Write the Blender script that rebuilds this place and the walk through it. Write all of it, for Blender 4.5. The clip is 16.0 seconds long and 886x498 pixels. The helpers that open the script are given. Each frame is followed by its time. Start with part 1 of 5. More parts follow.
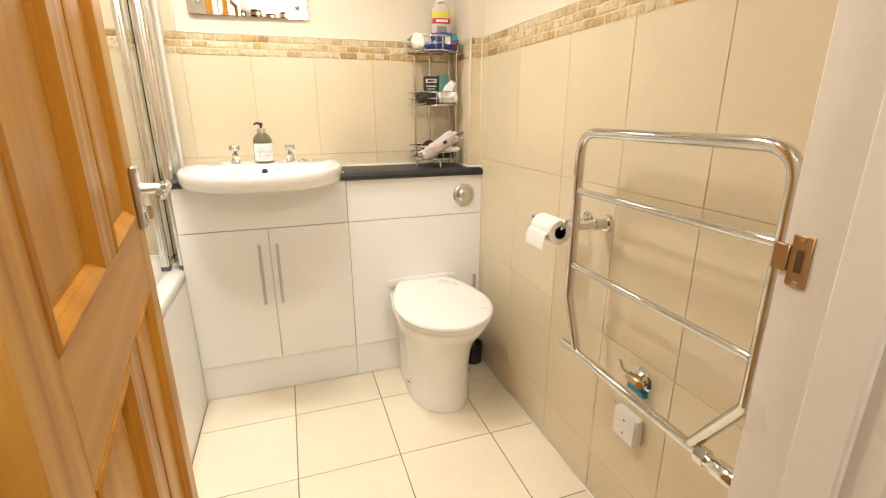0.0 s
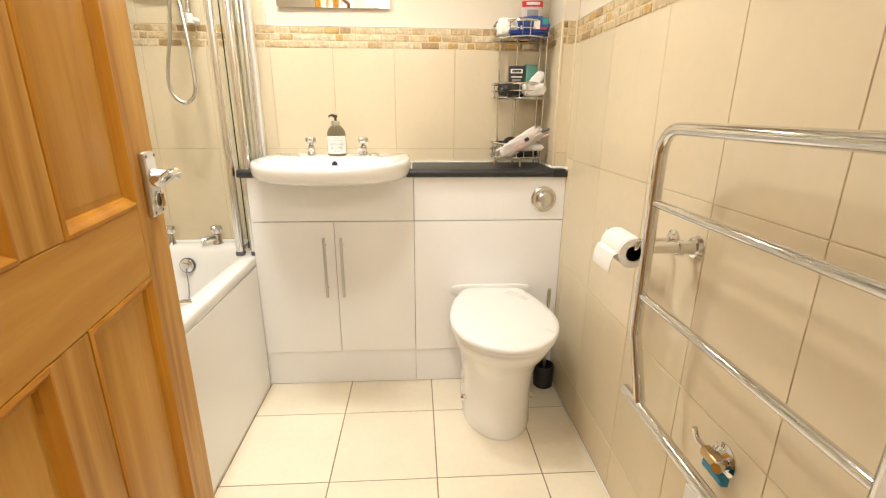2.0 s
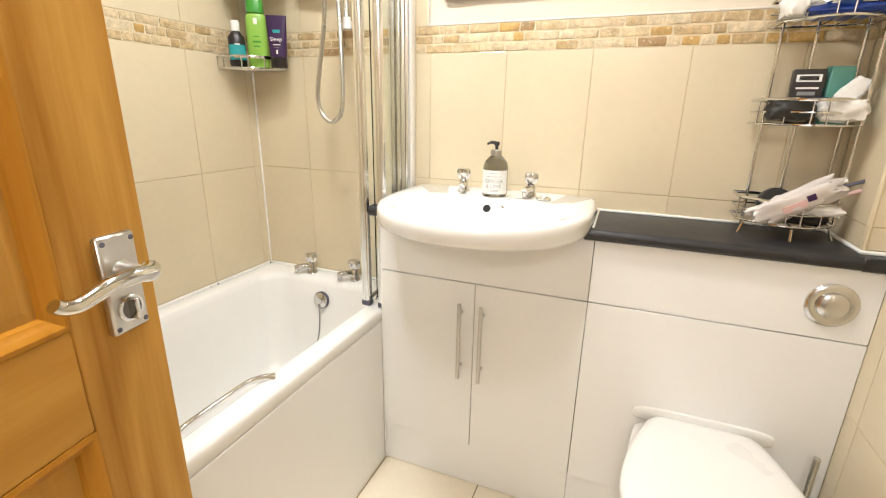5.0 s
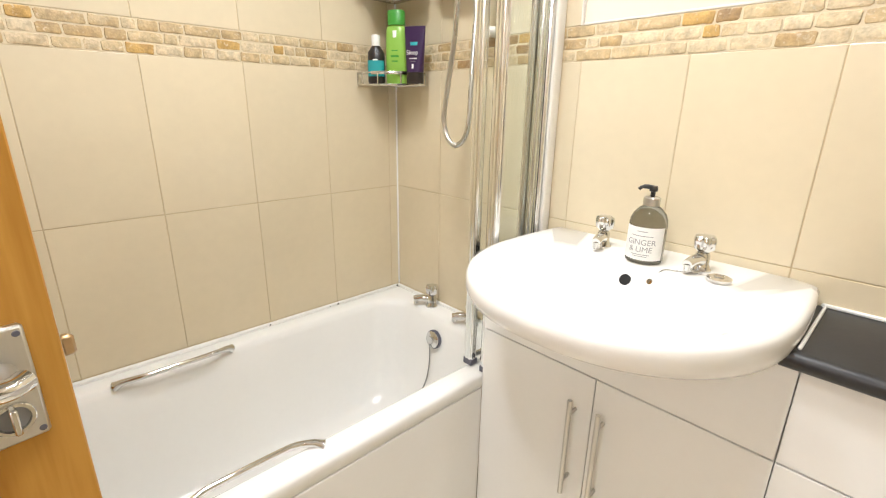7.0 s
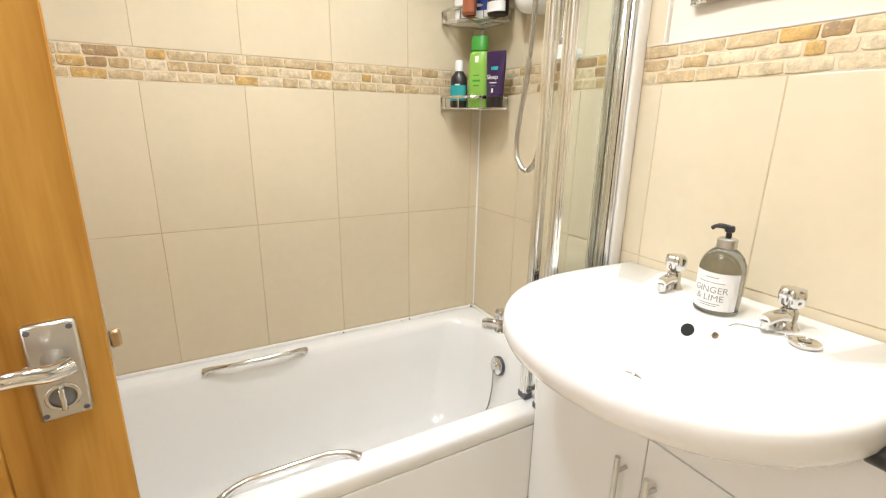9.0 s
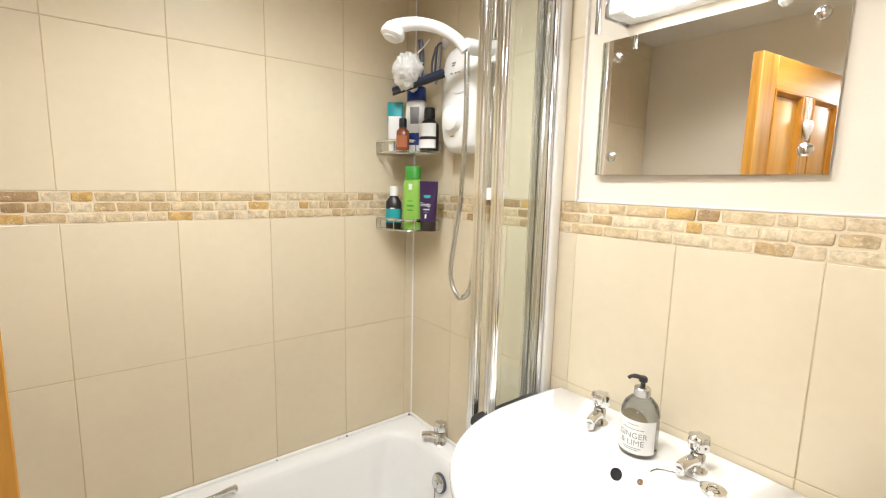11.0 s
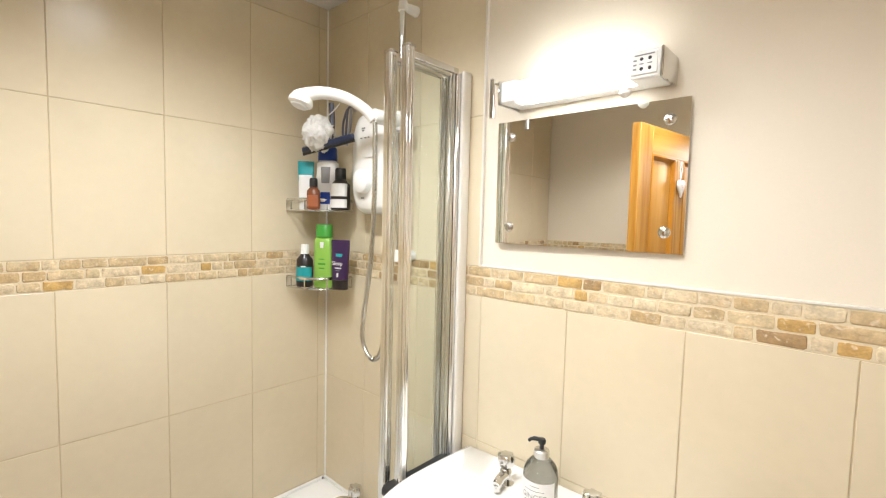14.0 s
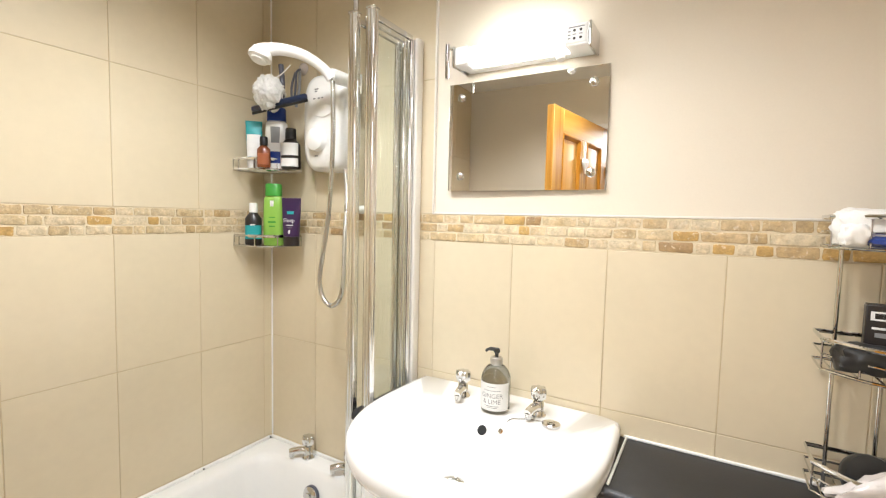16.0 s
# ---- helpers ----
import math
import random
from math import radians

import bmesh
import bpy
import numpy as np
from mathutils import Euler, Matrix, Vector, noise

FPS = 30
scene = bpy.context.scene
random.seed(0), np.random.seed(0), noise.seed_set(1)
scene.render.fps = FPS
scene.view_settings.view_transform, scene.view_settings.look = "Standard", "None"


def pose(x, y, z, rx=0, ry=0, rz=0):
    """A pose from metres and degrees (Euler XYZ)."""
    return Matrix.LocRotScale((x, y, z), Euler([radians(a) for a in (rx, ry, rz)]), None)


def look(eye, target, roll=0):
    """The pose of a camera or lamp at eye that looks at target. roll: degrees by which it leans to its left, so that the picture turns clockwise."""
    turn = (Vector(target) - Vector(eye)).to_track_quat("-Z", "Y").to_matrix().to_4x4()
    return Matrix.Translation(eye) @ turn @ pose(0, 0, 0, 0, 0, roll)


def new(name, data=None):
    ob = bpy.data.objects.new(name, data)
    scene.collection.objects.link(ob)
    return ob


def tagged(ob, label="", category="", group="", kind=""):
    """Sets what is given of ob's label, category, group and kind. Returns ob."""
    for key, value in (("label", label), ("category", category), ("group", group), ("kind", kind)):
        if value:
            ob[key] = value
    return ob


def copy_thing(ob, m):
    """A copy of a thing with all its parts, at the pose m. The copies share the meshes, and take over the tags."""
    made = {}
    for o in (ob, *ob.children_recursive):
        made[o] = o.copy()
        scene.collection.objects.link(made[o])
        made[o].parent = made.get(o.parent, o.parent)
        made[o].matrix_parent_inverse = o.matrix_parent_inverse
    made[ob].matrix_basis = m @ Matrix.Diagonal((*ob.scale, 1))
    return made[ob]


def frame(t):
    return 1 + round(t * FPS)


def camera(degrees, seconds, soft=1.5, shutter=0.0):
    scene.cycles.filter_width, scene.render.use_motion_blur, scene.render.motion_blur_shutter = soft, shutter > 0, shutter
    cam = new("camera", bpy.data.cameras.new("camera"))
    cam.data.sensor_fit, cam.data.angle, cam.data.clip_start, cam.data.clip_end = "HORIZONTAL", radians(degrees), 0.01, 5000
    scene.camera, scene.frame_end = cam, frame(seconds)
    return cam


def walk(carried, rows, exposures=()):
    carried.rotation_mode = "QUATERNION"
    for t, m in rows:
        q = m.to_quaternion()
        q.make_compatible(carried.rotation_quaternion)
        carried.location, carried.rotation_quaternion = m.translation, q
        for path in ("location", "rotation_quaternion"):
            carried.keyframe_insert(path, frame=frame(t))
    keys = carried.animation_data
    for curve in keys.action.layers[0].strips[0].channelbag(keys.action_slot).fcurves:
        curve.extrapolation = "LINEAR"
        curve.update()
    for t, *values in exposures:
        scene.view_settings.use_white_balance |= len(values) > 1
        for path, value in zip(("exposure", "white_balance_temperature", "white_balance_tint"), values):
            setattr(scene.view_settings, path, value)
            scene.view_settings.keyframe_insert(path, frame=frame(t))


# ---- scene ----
cam = camera(88.8, 16.0, 1.2)
PATH = [
    (0, (0.128, 0.277, 1.198), (0.737, 2.091, 0.619), -0.2),
    (0.5, (0.18, 0.331, 1.198), (0.692, 2.176, 0.62), -0.3),
    (1, (0.247, 0.376, 1.195), (0.641, 2.249, 0.617), -0.2),
    (1.5, (0.319, 0.393, 1.185), (0.573, 2.291, 0.608), -0.0),
    (2, (0.356, 0.398, 1.178), (0.47, 2.307, 0.593), 0.3),
    (2.5, (0.364, 0.428, 1.181), (0.356, 2.341, 0.599), 0.4),
    (3, (0.361, 0.508, 1.188), (0.247, 2.417, 0.604), 0.4),
    (3.5, (0.377, 0.629, 1.206), (0.173, 2.53, 0.62), 0.5),
    (4, (0.391, 0.747, 1.213), (0.09, 2.637, 0.631), 0.7),
    (4.2, (0.41, 0.786, 1.218), (0.023, 2.662, 0.644), 0.7),
    (6.3, (0.359, 1.287, 1.281), (-0.762, 2.829, 0.676), 1.0),
    (6.5, (0.371, 1.316, 1.28), (-0.82, 2.81, 0.691), 0.9),
    (7, (0.408, 1.363, 1.307), (-0.976, 2.677, 0.709), 0.9),
    (7.5, (0.448, 1.413, 1.298), (-1.102, 2.528, 0.704), 0.9),
    (8, (0.471, 1.46, 1.293), (-1.168, 2.439, 0.699), 1.2),
    (8.2, (0.479, 1.471, 1.293), (-1.176, 2.424, 0.699), 1.2),
    (10.3, (0.468, 1.487, 1.471), (-1.212, 2.509, 1.107), 1.3),
    (10.5, (0.462, 1.458, 1.493), (-1.173, 2.559, 1.154), 1.3),
    (11, (0.468, 1.447, 1.537), (-1.091, 2.667, 1.254), 1.3),
    (11.5, (0.474, 1.451, 1.578), (-1.033, 2.742, 1.328), 1.3),
    (12, (0.486, 1.461, 1.61), (-0.98, 2.806, 1.404), 1.3),
    (12.5, (0.499, 1.468, 1.631), (-0.933, 2.855, 1.47), 1.4),
    (13, (0.498, 1.466, 1.641), (-0.898, 2.89, 1.494), 1.3),
    (13.5, (0.499, 1.464, 1.638), (-0.878, 2.908, 1.498), 1.4),
    (14, (0.507, 1.464, 1.628), (-0.84, 2.936, 1.492), 1.4),
    (14.5, (0.499, 1.433, 1.609), (-0.8, 2.948, 1.475), 1.4),
    (15, (0.497, 1.392, 1.568), (-0.738, 2.96, 1.441), 1.4),
    (15.5, (0.503, 1.338, 1.513), (-0.634, 2.979, 1.393), 1.5),
    (16, (0.49, 1.26, 1.489), (-0.527, 2.977, 1.352), 1.3),
]
EXPO = [(0, -0.07, 6600, 10), (3.5, 0.0, 6300, 10), (7, -0.10, 5850, 10), (8.2, -0.10, 5850, 10), (10.5, -0.13, 5750, 10), (16, -0.13, 5750, 10)]
walk(cam, [(t, look(eye, target, roll)) for t, eye, target, roll in PATH], EXPO)

# ---- light ----
world = bpy.data.worlds.new("world")
scene.world = world
world.use_nodes = True
world.node_tree.nodes["Background"].inputs[0].default_value = (0.9, 0.85, 0.75, 1)
world.node_tree.nodes["Background"].inputs[1].default_value = 0.02
WARM = (1.0, 0.95, 0.87)
XL, XR, YB, YF, ZC = -0.975, 0.96, 2.43, 0.650, 2.378
TAU = math.tau


def lamp(name, kind, energy, m, size=0.05, color=WARM, spot=142):
    data = bpy.data.lights.new(name, kind)
    data.energy, data.color = energy, color
    if kind == "AREA":
        data.shape, data.size = "DISK", size
    else:
        data.shadow_soft_size = size
    if kind == "SPOT":
        data.spot_size, data.spot_blend = radians(spot), 0.75
    ob = new(name, data)
    ob.matrix_world = m
    return ob


# No fitting is in view; the third beam is added as front fill.
DOWNLIGHTS = [(0.16, 1.72, 58.0, 150), (-0.36, 1.80, 68.0, 150), (0.00, 1.22, 54.0, 152)]
for x, y, watts, cone in DOWNLIGHTS:
    lamp("downlight_beam", "SPOT", watts, pose(x, y, ZC - 0.012), 0.085, spot=cone)
# Added fill shining in through the doorway; no hall lamp is in view.
lamp("hall_bulb", "POINT", 36, pose(0.42, -0.45, 2.12), 0.10)


# ---- materials ----
def mat(name, color, rough=0.5, metal=0.0, var=0.08, scale=6.0, fine=60.0, bump=0.0, rnd=0.0, coat=0.0, stretch=(1, 1, 1), spec=0.5):
    """A plain surface: colour with coarse and fine variation, gloss and slight relief."""
    m = bpy.data.materials.new(name)
    m.use_nodes = True
    nt = m.node_tree
    b = nt.nodes["Principled BSDF"]
    N = nt.nodes.new
    L = nt.links.new
    b.inputs["Roughness"].default_value = rough
    b.inputs["Metallic"].default_value = metal
    b.inputs["Coat Weight"].default_value = coat
    b.inputs["Specular IOR Level"].default_value = spec
    co = N("ShaderNodeTexCoord")
    mp = N("ShaderNodeMapping")
    mp.inputs["Scale"].default_value = stretch
    L(co.outputs["Object"], mp.inputs["Vector"])
    n1, n2 = N("ShaderNodeTexNoise"), N("ShaderNodeTexNoise")
    n1.inputs["Scale"].default_value, n2.inputs["Scale"].default_value = scale, fine
    n1.inputs["Detail"].default_value = 4
    info = N("ShaderNodeObjectInfo")
    if rnd:
        off = N("ShaderNodeVectorMath")
        off.operation = "MULTIPLY_ADD"
        comb = N("ShaderNodeCombineXYZ")
        for i in range(3):
            L(info.outputs["Random"], comb.inputs[i])
        off.inputs[1].default_value = (37, 23, 11)
        L(comb.outputs[0], off.inputs[0])
        L(mp.outputs[0], off.inputs[2])
        vec = off.outputs[0]
    else:
        vec = mp.outputs[0]
    L(vec, n1.inputs["Vector"])
    L(vec, n2.inputs["Vector"])
    add = N("ShaderNodeMath")
    add.operation = "MULTIPLY_ADD"
    L(n2.outputs["Fac"], add.inputs[0])
    add.inputs[1].default_value = 0.4
    L(n1.outputs["Fac"], add.inputs[2])
    rng = N("ShaderNodeMapRange")
    L(add.outputs[0], rng.inputs["Value"])
    rng.inputs["From Min"].default_value, rng.inputs["From Max"].default_value = 0.35, 1.05
    rng.inputs["To Min"].default_value, rng.inputs["To Max"].default_value = 1 - var, 1 + var
    val = rng.outputs[0]
    if rnd:
        r2 = N("ShaderNodeMapRange")
        L(info.outputs["Random"], r2.inputs["Value"])
        r2.inputs["To Min"].default_value, r2.inputs["To Max"].default_value = 1 - rnd, 1 + rnd
        mul = N("ShaderNodeMath")
        mul.operation = "MULTIPLY"
        L(val, mul.inputs[0])
        L(r2.outputs[0], mul.inputs[1])
        val = mul.outputs[0]
    sc = N("ShaderNodeVectorMath")
    sc.operation = "SCALE"
    sc.inputs[0].default_value = color
    L(val, sc.inputs["Scale"])
    L(sc.outputs[0], b.inputs["Base Color"])
    rr = N("ShaderNodeMapRange")
    L(n1.outputs["Fac"], rr.inputs["Value"])
    rr.inputs["To Min"].default_value, rr.inputs["To Max"].default_value = max(rough * 0.75, 0.02), min(rough * 1.25, 1)
    L(rr.outputs[0], b.inputs["Roughness"])
    if bump:
        bp = N("ShaderNodeBump")
        bp.inputs["Strength"].default_value, bp.inputs["Distance"].default_value = min(bump, 1.0), 0.002
        L(add.outputs[0], bp.inputs["Height"])
        L(bp.outputs[0], b.inputs["Normal"])
    return m


def stone_mat():
    """Split stone mosaic: each piece has its own tone from cream to ochre and grey, with a cleft face."""
    m = mat("mosaic_stone", (1, 1, 1), 0.5, 0, 0.38, 55, 210, 1.0, 0.01)
    nt = m.node_tree
    info = nt.nodes.new("ShaderNodeObjectInfo")
    ramp = nt.nodes.new("ShaderNodeValToRGB")
    ramp.color_ramp.interpolation = "CONSTANT"
    tones = [(0, (0.58, 0.46, 0.27)), (0.15, (0.47, 0.34, 0.17)), (0.27, (0.62, 0.51, 0.33)), (0.41, (0.53, 0.40, 0.22)), (0.53, (0.59, 0.48, 0.30)),
             (0.66, (0.53, 0.34, 0.11)), (0.74, (0.64, 0.54, 0.36)), (0.86, (0.33, 0.215, 0.10)), (0.93, (0.50, 0.38, 0.21))]
    while len(ramp.color_ramp.elements) < len(tones):
        ramp.color_ramp.elements.new(0.5)
    for e, (p, c) in zip(ramp.color_ramp.elements, tones):
        e.position, e.color = p, (*c, 1)
    nt.links.new(info.outputs["Random"], ramp.inputs[0])
    sc = next(n for n in nt.nodes if n.type == "VECT_MATH" and n.operation == "SCALE")
    blot = nt.nodes.new("ShaderNodeTexNoise")
    blot.inputs["Scale"].default_value, blot.inputs["Detail"].default_value, blot.inputs["Roughness"].default_value = 24, 5, 0.7
    nt.links.new(next(n for n in nt.nodes if n.type == "TEX_NOISE" and n.inputs["Vector"].is_linked).inputs["Vector"].links[0].from_socket, blot.inputs["Vector"])
    rust = nt.nodes.new("ShaderNodeMapRange")
    rust.inputs["From Min"].default_value, rust.inputs["From Max"].default_value, rust.inputs["To Max"].default_value = 0.50, 0.70, 0.55
    nt.links.new(blot.outputs["Fac"], rust.inputs["Value"])
    mix = nt.nodes.new("ShaderNodeMix")
    mix.data_type = "RGBA"
    nt.links.new(rust.outputs[0], mix.inputs[0])
    nt.links.new(ramp.outputs[0], mix.inputs[6])
    mix.inputs[7].default_value = (0.38, 0.23, 0.075, 1)
    pits = nt.nodes.new("ShaderNodeTexNoise")
    pits.inputs["Scale"].default_value, pits.inputs["Detail"].default_value, pits.inputs["Distortion"].default_value = 60, 3, 1.5
    nt.links.new(blot.inputs["Vector"].links[0].from_socket, pits.inputs["Vector"])
    band = nt.nodes.new("ShaderNodeMapRange")
    band.inputs["From Min"].default_value, band.inputs["From Max"].default_value, band.inputs["To Max"].default_value = 0.60, 0.70, 0.6
    nt.links.new(pits.outputs["Fac"], band.inputs["Value"])
    fill = nt.nodes.new("ShaderNodeMix")
    fill.data_type = "RGBA"
    nt.links.new(band.outputs[0], fill.inputs[0])
    nt.links.new(mix.outputs[2], fill.inputs[6])
    fill.inputs[7].default_value = (0.72, 0.63, 0.46, 1)
    nt.links.new(fill.outputs[2], sc.inputs[0])
    return m


def wood_mat(name, dark, light, along=2, rough=0.36, rings=6):
    """Varnished pine with growth rings running along one axis."""
    m = bpy.data.materials.new(name)
    m.use_nodes = True
    nt = m.node_tree
    b = nt.nodes["Principled BSDF"]
    N, L = nt.nodes.new, nt.links.new
    co, mp = N("ShaderNodeTexCoord"), N("ShaderNodeMapping")
    s = [1.0, 1.0, 1.0]
    s[along] = 0.07
    mp.inputs["Scale"].default_value = s
    L(co.outputs["Object"], mp.inputs["Vector"])
    n = N("ShaderNodeTexNoise")
    n.inputs["Scale"].default_value, n.inputs["Detail"].default_value = 4.5, 3
    L(mp.outputs[0], n.inputs["Vector"])
    mul = N("ShaderNodeMath")
    mul.operation = "MULTIPLY"
    mul.inputs[1].default_value = rings
    L(n.outputs["Fac"], mul.inputs[0])
    fr = N("ShaderNodeMath")
    fr.operation = "PINGPONG"
    fr.inputs[1].default_value = 0.5
    L(mul.outputs[0], fr.inputs[0])
    fine = N("ShaderNodeTexNoise")
    fine.inputs["Scale"].default_value = 160
    L(mp.outputs[0], fine.inputs["Vector"])
    ad = N("ShaderNodeMath")
    ad.operation = "MULTIPLY_ADD"
    L(fine.outputs["Fac"], ad.inputs[0])
    ad.inputs[1].default_value = 0.35
    L(fr.outputs[0], ad.inputs[2])
    ramp = N("ShaderNodeValToRGB")
    e = ramp.color_ramp.elements
    e[0].position, e[0].color = 0.15, (*light, 1)
    e[1].position, e[1].color = 0.78, (*dark, 1)
    L(ad.outputs[0], ramp.inputs[0])
    L(ramp.outputs[0], b.inputs["Base Color"])
    b.inputs["Roughness"].default_value = rough
    b.inputs["Specular IOR Level"].default_value = 0.14
    b.inputs["Coat Weight"].default_value, b.inputs["Coat Roughness"].default_value = 0.02, 0.2
    bp = N("ShaderNodeBump")
    bp.inputs["Strength"].default_value, bp.inputs["Distance"].default_value = 0.15, 0.001
    L(ad.outputs[0], bp.inputs["Height"])
    L(bp.outputs[0], b.inputs["Normal"])
    return m


def clear_mat(name, color, rough=0.0, ior=1.45):
    m = bpy.data.materials.new(name)
    m.use_nodes = True
    b = m.node_tree.nodes["Principled BSDF"]
    b.inputs["Base Color"].default_value = (*color, 1)
    b.inputs["Transmission Weight"].default_value = 1
    b.inputs["Roughness"].default_value, b.inputs["IOR"].default_value = rough, ior
    return m


def glow_mat(name, color, strength):
    m = bpy.data.materials.new(name)
    m.use_nodes = True
    b = m.node_tree.nodes["Principled BSDF"]
    b.inputs["Base Color"].default_value = (0.9, 0.9, 0.88, 1)
    b.inputs["Emission Color"].default_value, b.inputs["Emission Strength"].default_value = (*color, 1), strength
    return m


TILE = mat("cream_wall_tile", (0.685, 0.594, 0.420), 0.20, 0, 0.05, 3.5, 40, 0.06, 0.025)
FTILE = mat("cream_floor_tile", (0.84, 0.76, 0.60), 0.22, 0, 0.07, 4, 50, 0.08, 0.03)
GROUT = mat("tan_grout", (0.555, 0.450, 0.280), 0.9, 0, 0.2, 12, 200, 0.3)
FGROUT = mat("dark_floor_grout", (0.24, 0.18, 0.11), 0.9, 0, 0.25, 12, 200, 0.3)
MGROUT = mat("pale_mosaic_grout", (0.67, 0.575, 0.40), 0.85, 0, 0.12, 30, 200, 0.4)
STONE = stone_mat()
TRIM = mat("cream_plastic_trim", (0.72, 0.63, 0.45), 0.35, 0, 0.05, 8, 90, 0.05)
PAINT = mat("cream_wall_paint", (0.75, 0.675, 0.55), 0.75, 0, 0.03, 4, 220, 0.12)
CEIL = mat("white_ceiling_paint", (0.80, 0.78, 0.73), 0.85, 0, 0.02, 4, 200, 0.1)
GLOSSW = mat("white_gloss_paint", (0.74, 0.70, 0.63), 0.3, 0, 0.04, 8, 120, 0.08)
SEAL = mat("white_sealant", (0.88, 0.87, 0.83), 0.45, 0, 0.06, 20, 120, 0.1)
UNIT = mat("white_gloss_board", (0.87, 0.865, 0.85), 0.2, 0, 0.015, 5, 80, 0.0)
CERAMIC = mat("white_glazed_ceramic", (0.87, 0.86, 0.83), 0.07, 0, 0.015, 5, 60, 0.0, coat=0.3)
ACRYL = mat("white_enamel", (0.86, 0.85, 0.82), 0.12, 0, 0.02, 4, 60, 0.0)
PLASTIC = mat("white_plastic", (0.84, 0.83, 0.80), 0.3, 0, 0.02, 8, 80, 0.0)
CHROME = mat("chrome", (0.70, 0.70, 0.69), 0.06, 1, 0.04, 14, 120, 0.0)
BRUSHED = mat("brushed_steel", (0.62, 0.61, 0.58), 0.28, 1, 0.08, 8, 220, 0.05, stretch=(1, 1, 0.05))
SATIN = mat("satin_chrome", (0.68, 0.68, 0.67), 0.22, 1, 0.05, 14, 120, 0.0)
ALUM = mat("polished_aluminium", (0.90, 0.90, 0.89), 0.13, 1, 0.04, 10, 120, 0.0)
BRASS = mat("tarnished_brass", (0.50, 0.36, 0.20), 0.35, 1, 0.15, 30, 160, 0.1)
# Dark colour for the shade inside the latch hole.
LATCH_DARK = mat("latch_hole_shade", (0.10, 0.06, 0.03), 0.6, 0.5, 0.2, 30, 160, 0.1)
BLACKTOP = mat("black_laminate", (0.022, 0.022, 0.024), 0.38, 0, 0.3, 30, 240, 0.15)
BLACK = mat("black_plastic", (0.018, 0.018, 0.018), 0.35, 0, 0.2, 20, 150, 0.0)
# Black colour standing in for the shade inside holes.
HOLE_BLACK = mat("black_void", (0.008, 0.008, 0.008), 0.8, 0, 0.1, 20, 150, 0.0)
PAPER = mat("white_paper", (0.82, 0.80, 0.76), 0.95, 0, 0.04, 40, 260, 0.4)
CARD = mat("brown_card", (0.30, 0.20, 0.11), 0.9, 0, 0.1, 40, 260, 0.3)
CLOTH = mat("white_cotton", (0.78, 0.76, 0.72), 0.95, 0, 0.12, 40, 260, 0.8)
PINE_V = wood_mat("varnished_pine", (0.33, 0.135, 0.014), (0.57, 0.308, 0.064), 2, rings=11)
PINE_H = wood_mat("varnished_pine_rail", (0.40, 0.175, 0.020), (0.55, 0.290, 0.054), 1)
PINE_P = wood_mat("varnished_pine_panel", (0.42, 0.188, 0.022), (0.57, 0.305, 0.060), 2)
PINE_M = wood_mat("varnished_pine_moulding", (0.38, 0.145, 0.011), (0.52, 0.235, 0.024), 2)
GLASS = clear_mat("screen_glass", (0.965, 0.985, 0.97), 0.0, 1.3)
SOAPGLASS = clear_mat("smoky_grey_bottle", (0.31, 0.30, 0.255), 0.03, 1.38)
MIRROR = mat("silvered_mirror", (0.93, 0.93, 0.90), 0.008, 1, 0.0, 3, 30, 0.0)
MIRROR.node_tree.nodes["Principled BSDF"].inputs["Roughness"].default_value = 0.004
for l in list(MIRROR.node_tree.nodes["Principled BSDF"].inputs["Roughness"].links):
    MIRROR.node_tree.links.remove(l)
DIFFUSER = glow_mat("lit_diffuser", (1.0, 0.95, 0.84), 18.5)
SPOTGLOW = glow_mat("lit_downlight", (1.0, 0.88, 0.68), 6.0)


def solid(name, c, rough=0.35):
    return mat(name, c, rough, 0, 0.06, 20, 120, 0.0)


GREEN, LIME = solid("green_cap", (0.06, 0.30, 0.035)), solid("lime_shampoo", (0.27, 0.50, 0.075))
PURPLE, TEAL = solid("purple_tube", (0.035, 0.012, 0.06)), solid("teal_label", (0.03, 0.33, 0.35))
NAVY, ORANGE = solid("navy_plastic", (0.014, 0.045, 0.26)), solid("orange_label", (0.36, 0.115, 0.045))
AMBER = solid("amber_bottle", (0.22, 0.07, 0.03), 0.12)
DARK, WHITE = solid("dark_bottle", (0.02, 0.015, 0.013)), solid("white_label", (0.80, 0.79, 0.76), 0.5)
BLUE, RED = solid("blue_packet", (0.035, 0.085, 0.27)), solid("red_label", (0.60, 0.03, 0.03))
YELLOW, PINK = solid("yellow_label", (0.72, 0.62, 0.06)), solid("pink_packet", (0.62, 0.40, 0.38))
VALVEBLUE = solid("blue_valve_plastic", (0.015, 0.20, 0.33))
INKBLUE = solid("dark_blue_grey", (0.02, 0.03, 0.07))
GREYM = solid("grey_marks", (0.25, 0.25, 0.25))
INK = solid("grey_ink", (0.30, 0.30, 0.30), 0.6)
MINT = solid("mint_box", (0.11, 0.31, 0.26))
GREYP = solid("grey_plastic", (0.10, 0.10, 0.13))
CLEARISH = solid("clear_pouch", (0.64, 0.59, 0.56), 0.15)
PINKWALL = mat("pale_pink_paint", (0.72, 0.62, 0.55), 0.8, 0, 0.03, 4, 200, 0.1)
CARPET = mat("beige_carpet", (0.36, 0.29, 0.21), 0.95, 0, 0.2, 30, 300, 0.8)


